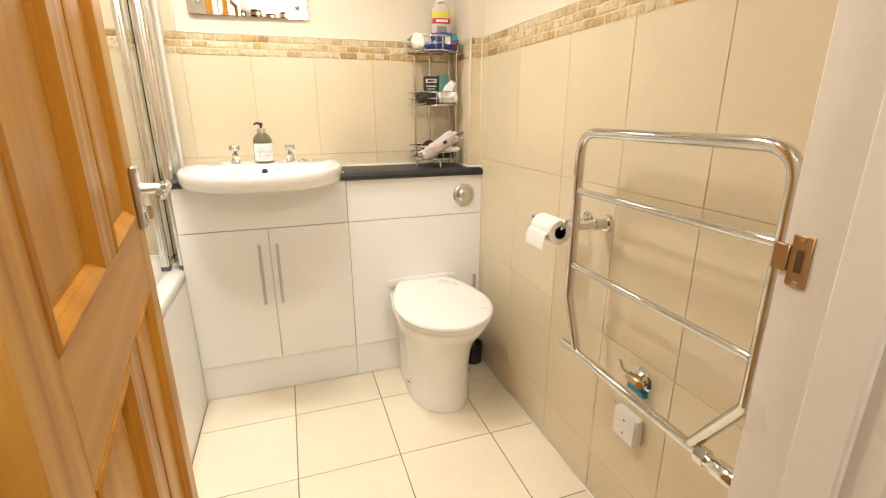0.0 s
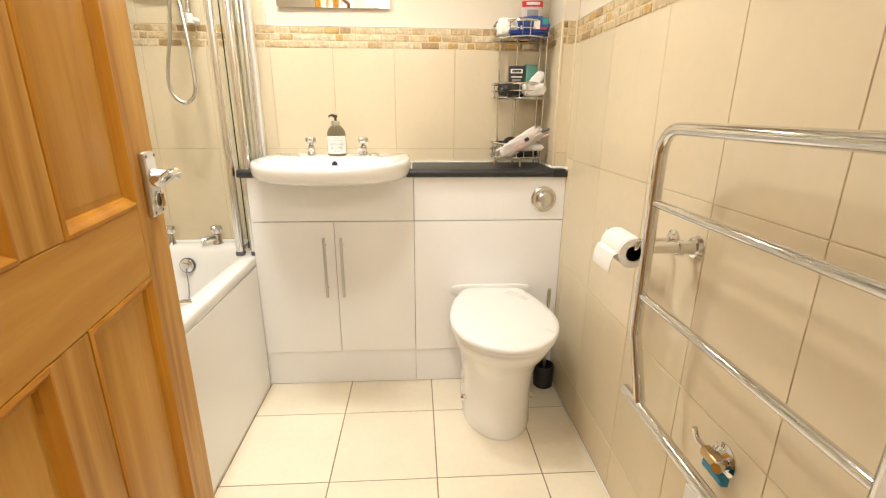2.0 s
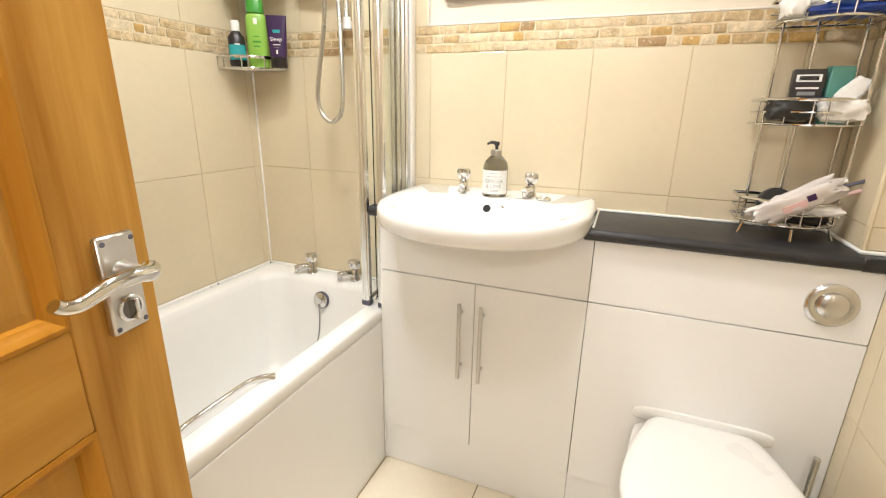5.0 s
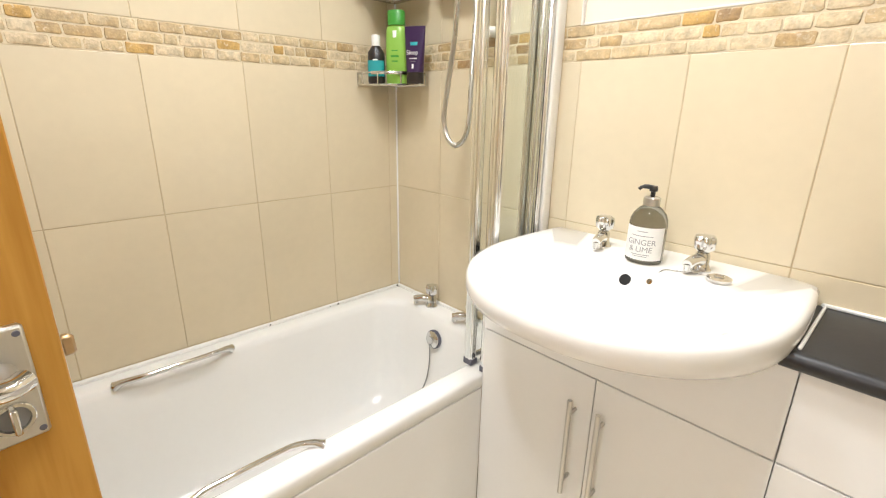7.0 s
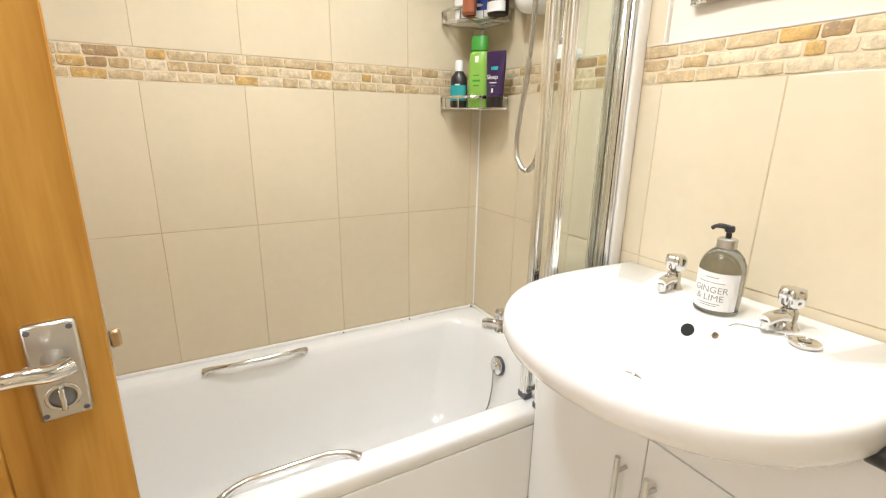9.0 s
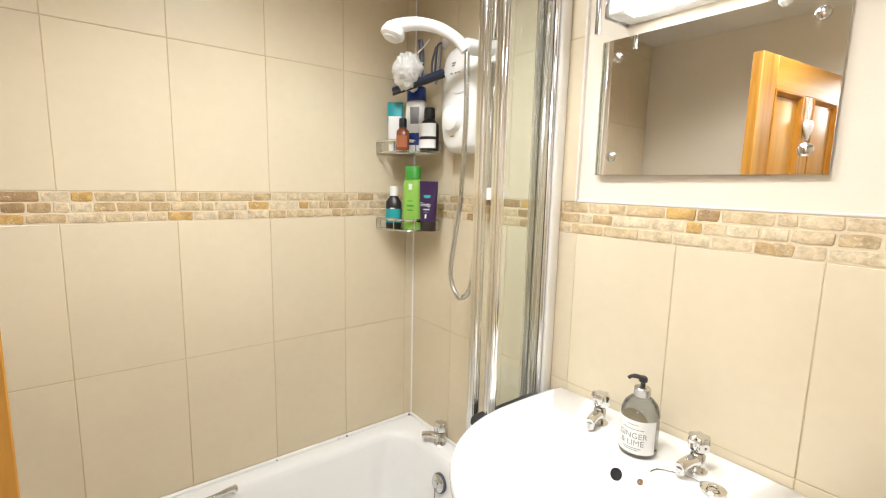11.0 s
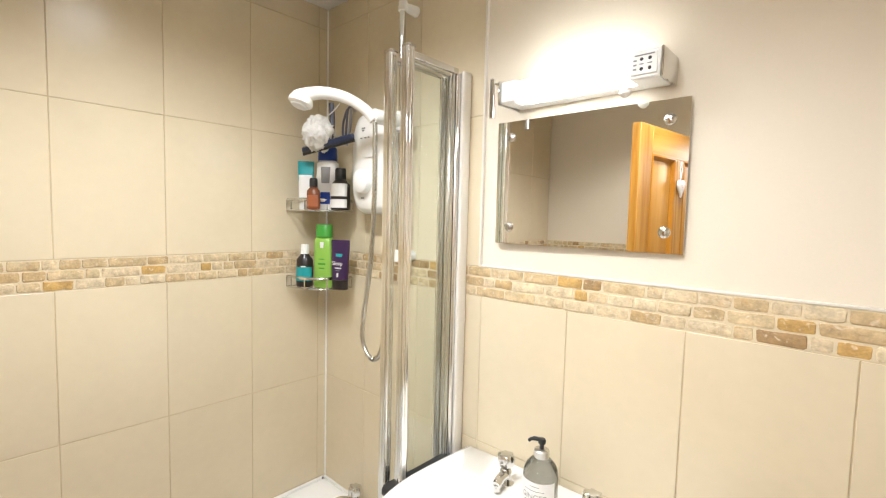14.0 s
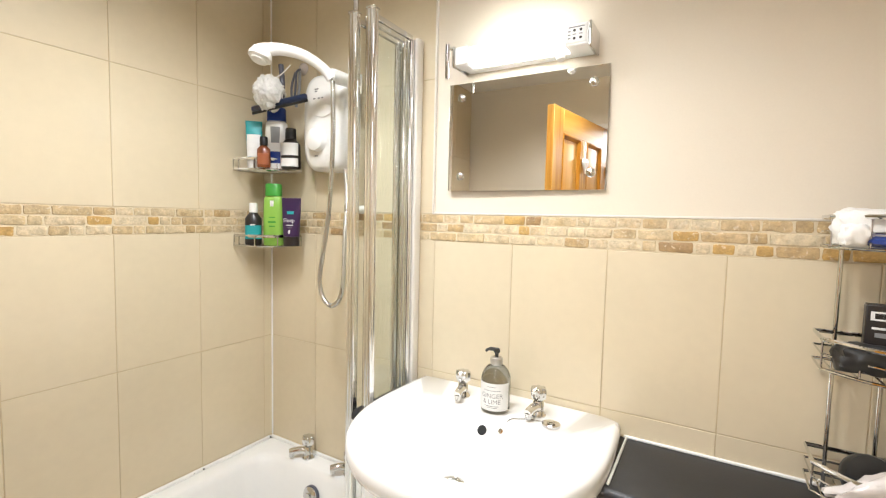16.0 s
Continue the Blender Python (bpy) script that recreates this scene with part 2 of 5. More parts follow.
# ---- mesh helpers ----
def to_mesh(name, bm, material, sharp=38):
    me = bpy.data.meshes.new(name)
    bmesh.ops.recalc_face_normals(bm, faces=bm.faces[:])
    bm.to_mesh(me)
    bm.free()
    for p in me.polygons:
        p.use_smooth = True
    me.set_sharp_from_angle(angle=radians(sharp))
    me.materials.append(material)
    return me


def part(name, bm, material, parent, label="", sharp=38):
    ob = new(name, to_mesh(name, bm, material, sharp))
    ob.parent = parent
    if label:
        tagged(ob, label)
    return ob


def thing(name, label, category, at=(0, 0, 0), group="", kind="", rz=0):
    """An empty at the base of a thing; its parts are its children."""
    ob = new(name)
    ob.empty_display_size = 0.05
    ob.matrix_world = pose(*at, 0, 0, rz)
    return tagged(ob, label, category, group, kind)


def bm_new():
    return bmesh.new()


def box(bm, x0, x1, y0, y1, z0, z1, bev=0.0, seg=1):
    r = bmesh.ops.create_cube(bm, size=1.0)
    vs = r["verts"]
    for v in vs:
        v.co = Vector((x0 + (v.co.x + 0.5) * (x1 - x0), y0 + (v.co.y + 0.5) * (y1 - y0), z0 + (v.co.z + 0.5) * (z1 - z0)))
    if bev:
        es = list({e for v in vs for e in v.link_edges})
        bmesh.ops.bevel(bm, geom=es, offset=bev, segments=seg, affect="EDGES", profile=0.5)
    return bm


def tube(bm, pts, r, seg=12, caps=True, closed=False):
    """A round bar along a line of points; r may be one radius or one for each point."""
    pts = [Vector(p) for p in pts]
    n = len(pts)
    rs = r if isinstance(r, (list, tuple)) else [r] * n
    rings = []
    side = None
    for i, p in enumerate(pts):
        if closed:
            d = pts[(i + 1) % n] - pts[i - 1]
        else:
            d = pts[min(i + 1, n - 1)] - pts[max(i - 1, 0)]
        d.normalize()
        if side is None:
            side = d.orthogonal().normalized()
        side = (side - d * side.dot(d))
        side = side.normalized() if side.length > 1e-6 else d.orthogonal().normalized()
        up = d.cross(side)
        rings.append([bm.verts.new(p + (side * math.cos(TAU * k / seg) + up * math.sin(TAU * k / seg)) * rs[i]) for k in range(seg)])
    for i in range(n if closed else n - 1):
        a, b = rings[i], rings[(i + 1) % n]
        for k in range(seg):
            bm.faces.new((a[k], a[(k + 1) % seg], b[(k + 1) % seg], b[k]))
    if caps and not closed:
        bm.faces.new(rings[0][::-1])
        bm.faces.new(rings[-1])
    return bm


def smooth_path(pts, n=8):
    """A soft line (Catmull-Rom) through the points."""
    pts = [Vector(p) for p in pts]
    out = []
    for i in range(len(pts) - 1):
        p0, p1, p2, p3 = pts[max(i - 1, 0)], pts[i], pts[i + 1], pts[min(i + 2, len(pts) - 1)]
        for k in range(n):
            t = k / n
            out.append(0.5 * ((2 * p1) + (p2 - p0) * t + (2 * p0 - 5 * p1 + 4 * p2 - p3) * t * t + (3 * p1 - p0 - 3 * p2 + p3) * t ** 3))
    out.append(pts[-1])
    return out


def rounded(pts, r=0.05, n=6):
    """A polyline whose inner corners are rounded."""
    pts = [Vector(p) for p in pts]
    out = [pts[0]]
    for a, b, c in zip(pts, pts[1:], pts[2:]):
        u, v = (a - b).normalized(), (c - b).normalized()
        k = min(r, (a - b).length * 0.49, (c - b).length * 0.49)
        p, q = b + u * k, b + v * k
        for i in range(n + 1):
            t = i / n
            out.append(p * (1 - t) ** 2 + b * 2 * t * (1 - t) + q * t * t)
    out.append(pts[-1])
    return out


def lathe(bm, prof, seg=24, at=(0, 0, 0), m=None):
    """A turned body from (radius, height) pairs."""
    m = m or Matrix.Translation(at)
    rings = []
    for r, z in prof:
        if r < 1e-5:
            rings.append([bm.verts.new(m @ Vector((0, 0, z)))])
        else:
            rings.append([bm.verts.new(m @ Vector((r * math.cos(TAU * k / seg), r * math.sin(TAU * k / seg), z))) for k in range(seg)])
    for a, b in zip(rings, rings[1:]):
        for k in range(seg):
            j = (k + 1) % seg
            f = [a[k % len(a)], a[j % len(a)], b[j % len(b)], b[k % len(b)]]
            f = list(dict.fromkeys(f))
            if len(f) > 2:
                bm.faces.new(f)
    for ring, flip in ((rings[0], True), (rings[-1], False)):
        if len(ring) > 2:
            bm.faces.new(ring[::-1] if flip else ring)
    return bm


def loft(bm, loops, cap0=True, cap1=True):
    """Skin over rings with the same number of points."""
    rings = [[bm.verts.new(p) for p in loop] for loop in loops]
    n = len(rings[0])
    for a, b in zip(rings, rings[1:]):
        for k in range(n):
            bm.faces.new((a[k], a[(k + 1) % n], b[(k + 1) % n], b[k]))
    if cap0:
        bm.faces.new(rings[0][::-1])
    if cap1:
        bm.faces.new(rings[-1])
    return bm


def superloop(cx, cy, z, ax, ay, p=2.0, n=40):
    """A ring between an ellipse (p=2) and a rounded rectangle (larger p)."""
    out = []
    for k in range(n):
        a = TAU * k / n
        c, s = math.cos(a), math.sin(a)
        out.append(Vector((cx + ax * math.copysign(abs(c) ** (2 / p), c), cy + ay * math.copysign(abs(s) ** (2 / p), s), z)))
    return out


def text_part(body, size, m, material, parent, name="lettering"):
    cu = bpy.data.curves.new(name, "FONT")
    cu.body, cu.size, cu.extrude, cu.align_x, cu.align_y = body, size, 0.0002, "CENTER", "CENTER"
    tmp = bpy.data.objects.new(name, cu)
    scene.collection.objects.link(tmp)
    me = bpy.data.meshes.new_from_object(tmp.evaluated_get(bpy.context.evaluated_depsgraph_get()))
    bpy.data.objects.remove(tmp)
    me.materials.clear()
    me.materials.append(material)
    ob = new(name, me)
    ob.parent = parent
    ob.matrix_local = m
    return ob


# ---- structure ----
T = 0.008   # tile thickness; the wall's own face lies this far behind the tile face


def wall(name, x0, x1, y0, y1, z0, z1, material, label):
    ob = new(name, to_mesh(name, box(bm_new(), x0, x1, y0, y1, z0, z1), material))
    return tagged(ob, label, "wall", kind="structure")


w_back = wall("wall_back", XL - 0.15, XR + 0.15, YB + T, YB + 0.14, 0, ZC, PAINT, "cream painted wall with beige tiles and a stone mosaic border")
w_left = wall("wall_left", XL - 0.14, XL - T, 0.5, YB + T, 0, ZC, PAINT, "wall tiled to the ceiling in glossy cream tiles")
w_right = wall("wall_right", XR + T, XR + 0.14, 0.5, YB + T, 0, ZC, PAINT, "cream painted wall tiled up to a stone mosaic border")
DX0, DX1, DH, YH = -0.118, 0.70, 2.06, 0.50
bm = bm_new()
box(bm, XL - T, DX0, YH, YF - T, 0, ZC)
box(bm, DX1 + 0.03, XR + T, YH, YF - T, 0, ZC)
box(bm, DX0, DX1 + 0.03, YH, YF - T, DH + 0.03, ZC)
w_front = tagged(new("wall_front", to_mesh("wall_front", bm, PAINT)), "cream painted wall with the doorway in it", "wall", kind="structure")
ceil = tagged(new("ceiling", to_mesh("ceiling", box(bm_new(), XL - 0.14, XR + 0.14, 0.5, YB + 0.14, ZC, ZC + 0.1), CEIL)), "plain white painted ceiling", "ceiling", kind="structure")
floor = tagged(new("floor", to_mesh("floor", box(bm_new(), XL - 0.14, XR + 0.14, 0.48, YB + 0.14, -0.1, -0.002), FGROUT)), "cream glossy floor tiles with dark grout", "floor", kind="structure")
# pipe boxing in the back corner
BX, BY = 0.905, 2.215
boxing = tagged(new("boxing_wall", to_mesh("boxing_wall", box(bm_new(), BX + T, XR + T - 0.001, BY + T, YB + T - 0.001, 0.958, ZC - 0.001), PAINT)), "boxed-in pipe corner, tiled below and cream painted above", "wall", kind="structure")
# door lining of the doorway
bm = bm_new()
box(bm, DX1, DX1 + 0.03, YH - 0.006, YF + 0.004, 0, DH + 0.03, 0.003)
lining = tagged(new("door_lining", to_mesh("door_lining", bm, GLOSSW)), "off-white gloss painted door lining with a brass strike plate", "door frame", kind="structure")
part("lining_head", box(bm_new(), DX0, DX1, YH - 0.006, YF + 0.004, DH, DH + 0.03, 0.003), GLOSSW, lining)
part("lining_post", box(bm_new(), DX0, DX0 + 0.02, YH - 0.006, 0.555, 0, DH, 0.003), GLOSSW, lining)
part("door_stop", box(bm_new(), DX1 - 0.012, DX1 + 0.001, YH + 0.03, YH + 0.085, 0, DH, 0.003), GLOSSW, lining)
part("architrave", box(bm_new(), DX1 + 0.006, DX1 + 0.07, YH - 0.022, YH - 0.006, 0, DH + 0.08, 0.006), GLOSSW, lining)
part("architrave", box(bm_new(), DX1 + 0.012, DX1 + 0.06, YF - T, YF + 0.010, 0, DH + 0.07, 0.005), GLOSSW, lining)
strike = part("strike_plate", box(bm_new(), DX1 - 0.0025, DX1 + 0.001, 0.618, 0.642, 0.992, 1.056, 0.001), BRASS, lining, "worn brass strike plate")
part("strike_lip", box(bm_new(), DX1 - 0.004, DX1 + 0.001, 0.643, 0.662, 1.008, 1.042, 0.001), BRASS, strike)
# No opening is cut; a dark block carries the hole's shade.
part("latch_hole", box(bm_new(), DX1 - 0.0032, DX1, 0.626, 0.634, 1.010, 1.038), LATCH_DARK, strike)
for z in (0.996, 1.052):
    part("screw", lathe(bm_new(), [(0.0035, 0), (0.0032, 0.001), (0, 0.0012)], 10, m=pose(DX1 - 0.0025, 0.629, z, 0, -90)), BRUSHED, strike)

# hall beyond the doorway
hall = wall("wall_hall", -1.3, 1.7, -1.02, -0.92, 0, 2.45, PINKWALL, "pale painted hall wall")
wall("wall_hall_left", -1.4, -1.3, -1.02, YH, 0, 2.45, PINKWALL, "pale painted hall wall")
wall("wall_hall_right", 1.7, 1.8, -1.02, YH, 0, 2.45, PINKWALL, "pale painted hall wall")
wall("wall_hall_front", -1.3, DX0 - 0.001, YH - 0.004, YH - 0.001, 0, 2.45, PINKWALL, "pale painted hall wall")
wall("wall_hall_side", DX1 + 0.031, 1.7, YH - 0.004, YH - 0.001, 0, 2.45, PINKWALL, "pale painted hall wall")
tagged(new("floor_hall", to_mesh("floor_hall", box(bm_new(), -1.4, 1.8, -1.02, 0.48, -0.1, -0.003), CARPET)), "beige carpet in the hall", "floor", kind="structure")
tagged(new("ceiling_hall", to_mesh("ceiling_hall", box(bm_new(), -1.4, 1.8, -1.02, YH, 2.45, 2.55), CEIL)), "white hall ceiling", "ceiling", kind="structure")

# ---- door leaf ----
DW, DT = 0.814, 0.038
door = thing("door_1", "open varnished pine four-panel door with brushed steel lever handles", "door", (-0.0452, 0.5608, 0.006), kind="structure")
ang = math.degrees(math.atan2(0.121, 0.744))
door.matrix_world = pose(-0.0452, 0.5608, 0.006, 0, 0, ang)
# local frame: y along the leaf from the hinge, +x the face towards the room, leaf fills x -DT..0
S0 = 0.06
P1, P2, Q1, Q2 = 0.070 + S0, 0.305 + S0, 0.400 + S0, 0.637 + S0
ZL0, ZL1, ZU0, ZU1, ZT = 0.22, 0.865, 1.00, 1.93, 2.055


def bx(x0, x1, y0, y1, z0, z1, b=0.002):
    return box(bm_new(), x0, x1, y0, y1, z0, z1, b)


for y0, y1 in ((0.045, P1), (Q2, DW)):
    part("stile", bx(-DT, 0, y0, y1, 0, ZT), PINE_V, door)
for z0, z1 in ((0, ZL0), (ZL1, ZU0), (ZU1, ZT)):
    part("rail", bx(-DT, 0, P1, Q2, z0, z1), PINE_H, door)
for z0, z1 in ((ZL0, ZL1), (ZU0, ZU1)):
    part("mullion", bx(-DT, 0, P2, Q1, z0, z1), PINE_V, door)
for y0, y1 in ((P1, P2), (Q1, Q2)):
    for z0, z1 in ((ZL0, ZL1), (ZU0, ZU1)):
        bm = bm_new()
        loops = []
        for d, x in ((-0.004, -0.0125), (0.026, -0.0125), (0.034, -0.0105), (0.035, -0.0103)):
            loops.append([Vector((x, y0 + d, z0 + d)), Vector((x, y1 - d, z0 + d)), Vector((x, y1 - d, z1 - d)), Vector((x, y0 + d, z1 - d))])
        back = [Vector((-DT - p.x, p.y, p.z)) for p in loops[0]]
        loft(bm, [back] + loops)
        part("panel", bm, PINE_P, door, sharp=15)
        for x0, sgn in ((0, 1), (-DT, -1)):
            bm = bm_new()
            ls = []
            for d, h in ((0, -0.014), (0, 0.0015), (0.006, 0.003), (0.010, 0.001), (0.013, -0.003), (0.019, -0.006), (0.022, -0.014)):
                ls.append([Vector((x0 + sgn * h, y0 + d, z0 + d)), Vector((x0 + sgn * h, y1 - d, z0 + d)), Vector((x0 + sgn * h, y1 - d, z1 - d)), Vector((x0 + sgn * h, y0 + d, z1 - d))])
            loft(bm, ls, False, False)
            part("moulding", bm, PINE_M, door, sharp=30)
HZ = 1.032
YHND = 0.702 + S0
for face, sg in ((0.0, 1), (-DT, -1)):
    bm = bm_new()
    box(bm, min(face, face + sg * 0.012), max(face, face + sg * 0.012), YHND - 0.0245, YHND + 0.0255, HZ - 0.062, HZ + 0.062, 0.003)
    plate = part("handle_plate", bm, BRUSHED, door, "brushed steel lever plate with a turn button")
    part("lever_boss", tube(bm_new(), [(face + sg * 0.007, YHND, HZ + 0.016), (face + sg * 0.018, YHND, HZ + 0.016), (face + sg * 0.045, YHND, HZ + 0.016)], [0.015, 0.012, 0.0095], 16), BRUSHED, plate)
    x = face + sg * 0.052
    pts = smooth_path([(x - sg * 0.012, YHND + 0.013, HZ + 0.017), (x, YHND - 0.002, HZ + 0.018), (x + sg * 0.006, YHND - 0.028, HZ + 0.024), (x + sg * 0.006, YHND - 0.060, HZ + 0.023), (x + sg * 0.002, YHND - 0.088, HZ + 0.015), (x, YHND - 0.104, HZ + 0.017), (x, YHND - 0.112, HZ + 0.023)], 6)
    k = len(pts) - 1
    part("lever", tube(bm_new(), pts, [0.0112 - 0.004 * i / k for i in range(k + 1)], 12), CHROME, plate)
    bm = bm_new()
    lathe(bm, [(0.0175, 0), (0.0175, 0.003), (0.0165, 0.004), (0.0135, 0.004), (0.013, 0.0006), (0, 0.0006)], 28, m=pose(face + sg * 0.012, YHND, HZ - 0.032, 0, 90 * sg))
    part("turn_ring", bm, CHROME, plate)
    # Grey disc colours in the shade within the chrome ring.
    part("turn_recess", lathe(bm_new(), [(0.0128, 0.0008), (0.0128, 0.0012), (0, 0.0012)], 24, m=pose(face + sg * 0.012, YHND, HZ - 0.032, 0, 90 * sg)), GREYM, plate)
    part("turn_button", bx(min(face + sg * 0.012, face + sg * 0.026), max(face + sg * 0.012, face + sg * 0.026), YHND - 0.003, YHND + 0.003, HZ - 0.046, HZ - 0.018, 0.0015), CHROME, plate)
    for dy in (-0.019, 0.019):
        for dz in (-0.054, 0.054):
            part("screw", lathe(bm_new(), [(0.0034, 0), (0.0030, 0.0010), (0, 0.0012)], 10, m=pose(face + sg * 0.012, YHND + dy, HZ + dz, 0, 90 * sg)), GREYP, plate)
part("latch_plate", bx(-DT * 0.5 - 0.011, -DT * 0.5 + 0.011, DW - 0.001, DW + 0.0015, HZ - 0.03, HZ + 0.06, 0.0005), BRUSHED, door)
part("latch_bolt", bx(-DT * 0.5 - 0.006, -DT * 0.5 + 0.006, DW + 0.001, DW + 0.014, HZ + 0.002, HZ + 0.026, 0.003), BRASS, door)
for z in (0.25, 1.75):
    part("hinge", tube(bm_new(), [(0.004, 0.041, z), (0.004, 0.041, z + 0.075)], 0.006, 10), BRASS, door)

# heart ornament hanging on the door
heart = thing("heart_ornament", "white heart-shaped hanging ornament on a ribbon on the pine door", "ornament")
heart.matrix_world = door.matrix_world @ pose(0.004, 0.350 + S0, 1.80)
n = 28
out = []
for k in range(n):
    a = TAU * k / n
    out.append((0.0026 * 16 * math.sin(a) ** 3, 0.0030 * (13 * math.cos(a) - 5 * math.cos(2 * a) - 2 * math.cos(3 * a) - math.cos(4 * a))))
loops = [[Vector((x, y * s, z * s)) for y, z in out] for x, s in ((0, 0.9), (0.004, 1.0), (0.010, 0.97), (0.014, 0.75), (0.0155, 0.3))]
part("heart", loft(bm_new(), loops), CERAMIC, heart)
part("ribbon", tube(bm_new(), [(0.003, 0.001, 0.03), (0.003, -0.012, 0.085), (0.003, 0.0, 0.125), (0.003, 0.012, 0.085), (0.003, 0.001, 0.03)], 0.0022, 6), CLOTH, heart)
for i in range(3):
    part("painted_word", box(bm_new(), 0.0155, 0.0163, -0.016 + 0.004 * i, 0.016 - 0.004 * i, 0.006 - 0.011 * i, 0.010 - 0.011 * i), PINK, heart)

# ---- vanity and cistern furniture ----
UY = 2.195            # face of the doors
ZS, ZP, ZW = 0.748, 0.162, 0.958
van = thing("vanity_unit", "white gloss vanity cabinet, two doors with steel bar handles", "cabinet", (0, 0, 0))
VX0, VX1, WX1 = -0.300, 0.345, 0.9592
part("carcass", bx(VX0 + 0.002, VX1 - 0.001, UY + 0.019, YB - 0.001, 0.12, 0.925, 0.001), UNIT, van)
part("side_panel", bx(VX0 - 0.0037, VX0 + 0.0012, UY + 0.0008, YB - 0.001, 0.002, 0.925, 0.001), UNIT, van)
part("fascia", bx(VX0 + 0.0012, VX1 - 0.0008, UY, UY + 0.018, ZS + 0.0014, 0.926, 0.0015), UNIT, van)
part("plinth", bx(VX0, VX1 - 0.0005, UY + 0.008, UY + 0.026, 0.002, ZP - 0.004, 0.001), UNIT, van)
XM = 0.021
for x0, x1, hx in ((VX0 + 0.0012, XM - 0.0010, -0.018), (XM + 0.0010, VX1 - 0.0008, 0.050)):
    d = part("cabinet_door", bx(x0, x1, UY, UY + 0.018, ZP, ZS - 0.0014, 0.0010), UNIT, van)
    bm = bm_new()
    tube(bm, [(hx, UY - 0.030, 0.432), (hx, UY - 0.030, 0.688)], 0.006, 12)
    h = part("bar_handle", bm, BRUSHED, d, "brushed steel bar handle")
    for z in (0.468, 0.652):
        part("handle_foot", tube(bm_new(), [(hx, UY + 0.001, z), (hx, UY - 0.029, z)], 0.0045, 10), BRUSHED, h)
cis = thing("cistern_unit", "white gloss boxed cistern cabinet behind the toilet", "cabinet")
part("carcass", bx(VX1 + 0.001, WX1, UY + 0.019, YB - 0.001, 0.002, 0.925, 0.001), UNIT, cis)
part("fascia", bx(VX1 + 0.0008, WX1, UY, UY + 0.018, ZS + 0.0014, 0.926, 0.0015), UNIT, cis)
part("front_panel", bx(VX1 + 0.0008, WX1, UY, UY + 0.018, ZP, ZS - 0.0014, 0.0015), UNIT, cis)
part("plinth", bx(VX1 + 0.0005, WX1, UY + 0.008, UY + 0.026, 0.002, ZP - 0.004, 0.001), UNIT, cis)
bm = lathe(bm_new(), [(0.052, 0), (0.052, 0.004), (0.048, 0.008), (0.040, 0.009), (0.033, 0.006), (0, 0.005)], 40, m=pose(0.872, UY, 0.835, 90))
fl = part("flush_plate", bm, SATIN, cis, "round chrome dual flush button")
part("flush_button", lathe(bm_new(), [(0.030, 0.004), (0.030, 0.010), (0.024, 0.014), (0.011, 0.016), (0, 0.0162)], 32, m=pose(0.872, UY, 0.835, 90)), SATIN, fl)

worktop = thing("worktop", "black laminate worktop with a rounded front edge", "worktop")
prof = [(YB - 0.001, ZW), (2.186, ZW), (2.178, ZW - 0.003), (2.173, ZW - 0.010), (2.173, ZW - 0.022), (2.178, ZW - 0.029), (2.186, ZW - 0.032), (YB - 0.001, ZW - 0.032)]


def slab(bm, x0, x1):
    return loft(bm, [[Vector((x, y, z)) for y, z in prof] for x in (x0, x1)])


bm = bm_new()
slab(bm, 0.318, BX - 0.004)
box(bm, BX - 0.0045, 0.9592, 2.178, BY - 0.003, ZW - 0.032, ZW, 0.002)
part("worktop_board", bm, BLACKTOP, worktop)
part("worktop_end", slab(bm_new(), VX0 - 0.030, VX0 + 0.03), BLACKTOP, worktop)
bm = bm_new()
box(bm, 0.33, BX - 0.002, YB - 0.007, YB - 0.0005, ZW - 0.0005, ZW + 0.007, 0.002)
box(bm, BX - 0.006, BX + 0.003, BY - 0.007, YB - 0.002, ZW - 0.0005, ZW + 0.007, 0.002)
box(bm, BX - 0.004, 0.958, BY - 0.009, BY - 0.0005, ZW - 0.0005, ZW + 0.008, 0.002)
box(bm, 0.948, 0.959, 2.178, BY - 0.003, ZW - 0.010, ZW + 0.007, 0.002)
box(bm, 0.3345, 0.3400, 2.190, YB - 0.008, ZW - 0.0005, ZW + 0.006, 0.002)
part("sealant_bead", bm, SEAL, worktop, "white silicone bead")

# ---- basin ----
basin = thing("basin", "white ceramic semi-recessed basin with a bowed front", "basin")
BCX, BZ = 0.032, 0.999


def dshape(inset, z, front, n=64, back=0.0):
    """A D-shaped ring: straight back, bowed front."""
    pts = []
    hw = 0.302 - inset
    yb, ys = YB - 0.006 - back, 2.235
    for k in range(n):
        u = k / n
        if u < 0.62:
            a = math.pi * (u / 0.62)
            c, s = math.cos(a), math.sin(a)
            pts.append(Vector((BCX + hw * math.copysign(abs(c) ** 0.90, c), ys - (ys - front - inset) * abs(s) ** 0.92, z)))
        elif u < 0.72:
            t = (u - 0.62) / 0.10
            pts.append(Vector((BCX - hw + 0.010 * t * t, ys + (yb - ys) * t, z)))
        elif u < 0.90:
            t = (u - 0.72) / 0.18
            pts.append(Vector((BCX - hw + 0.010 + (2 * hw - 0.020) * t, yb + 0.004 * math.sin(math.pi * t), z)))
        else:
            t = (u - 0.90) / 0.10
            pts.append(Vector((BCX + hw - 0.010 * (1 - t) ** 2, yb + (ys - yb) * t, z)))
    return pts


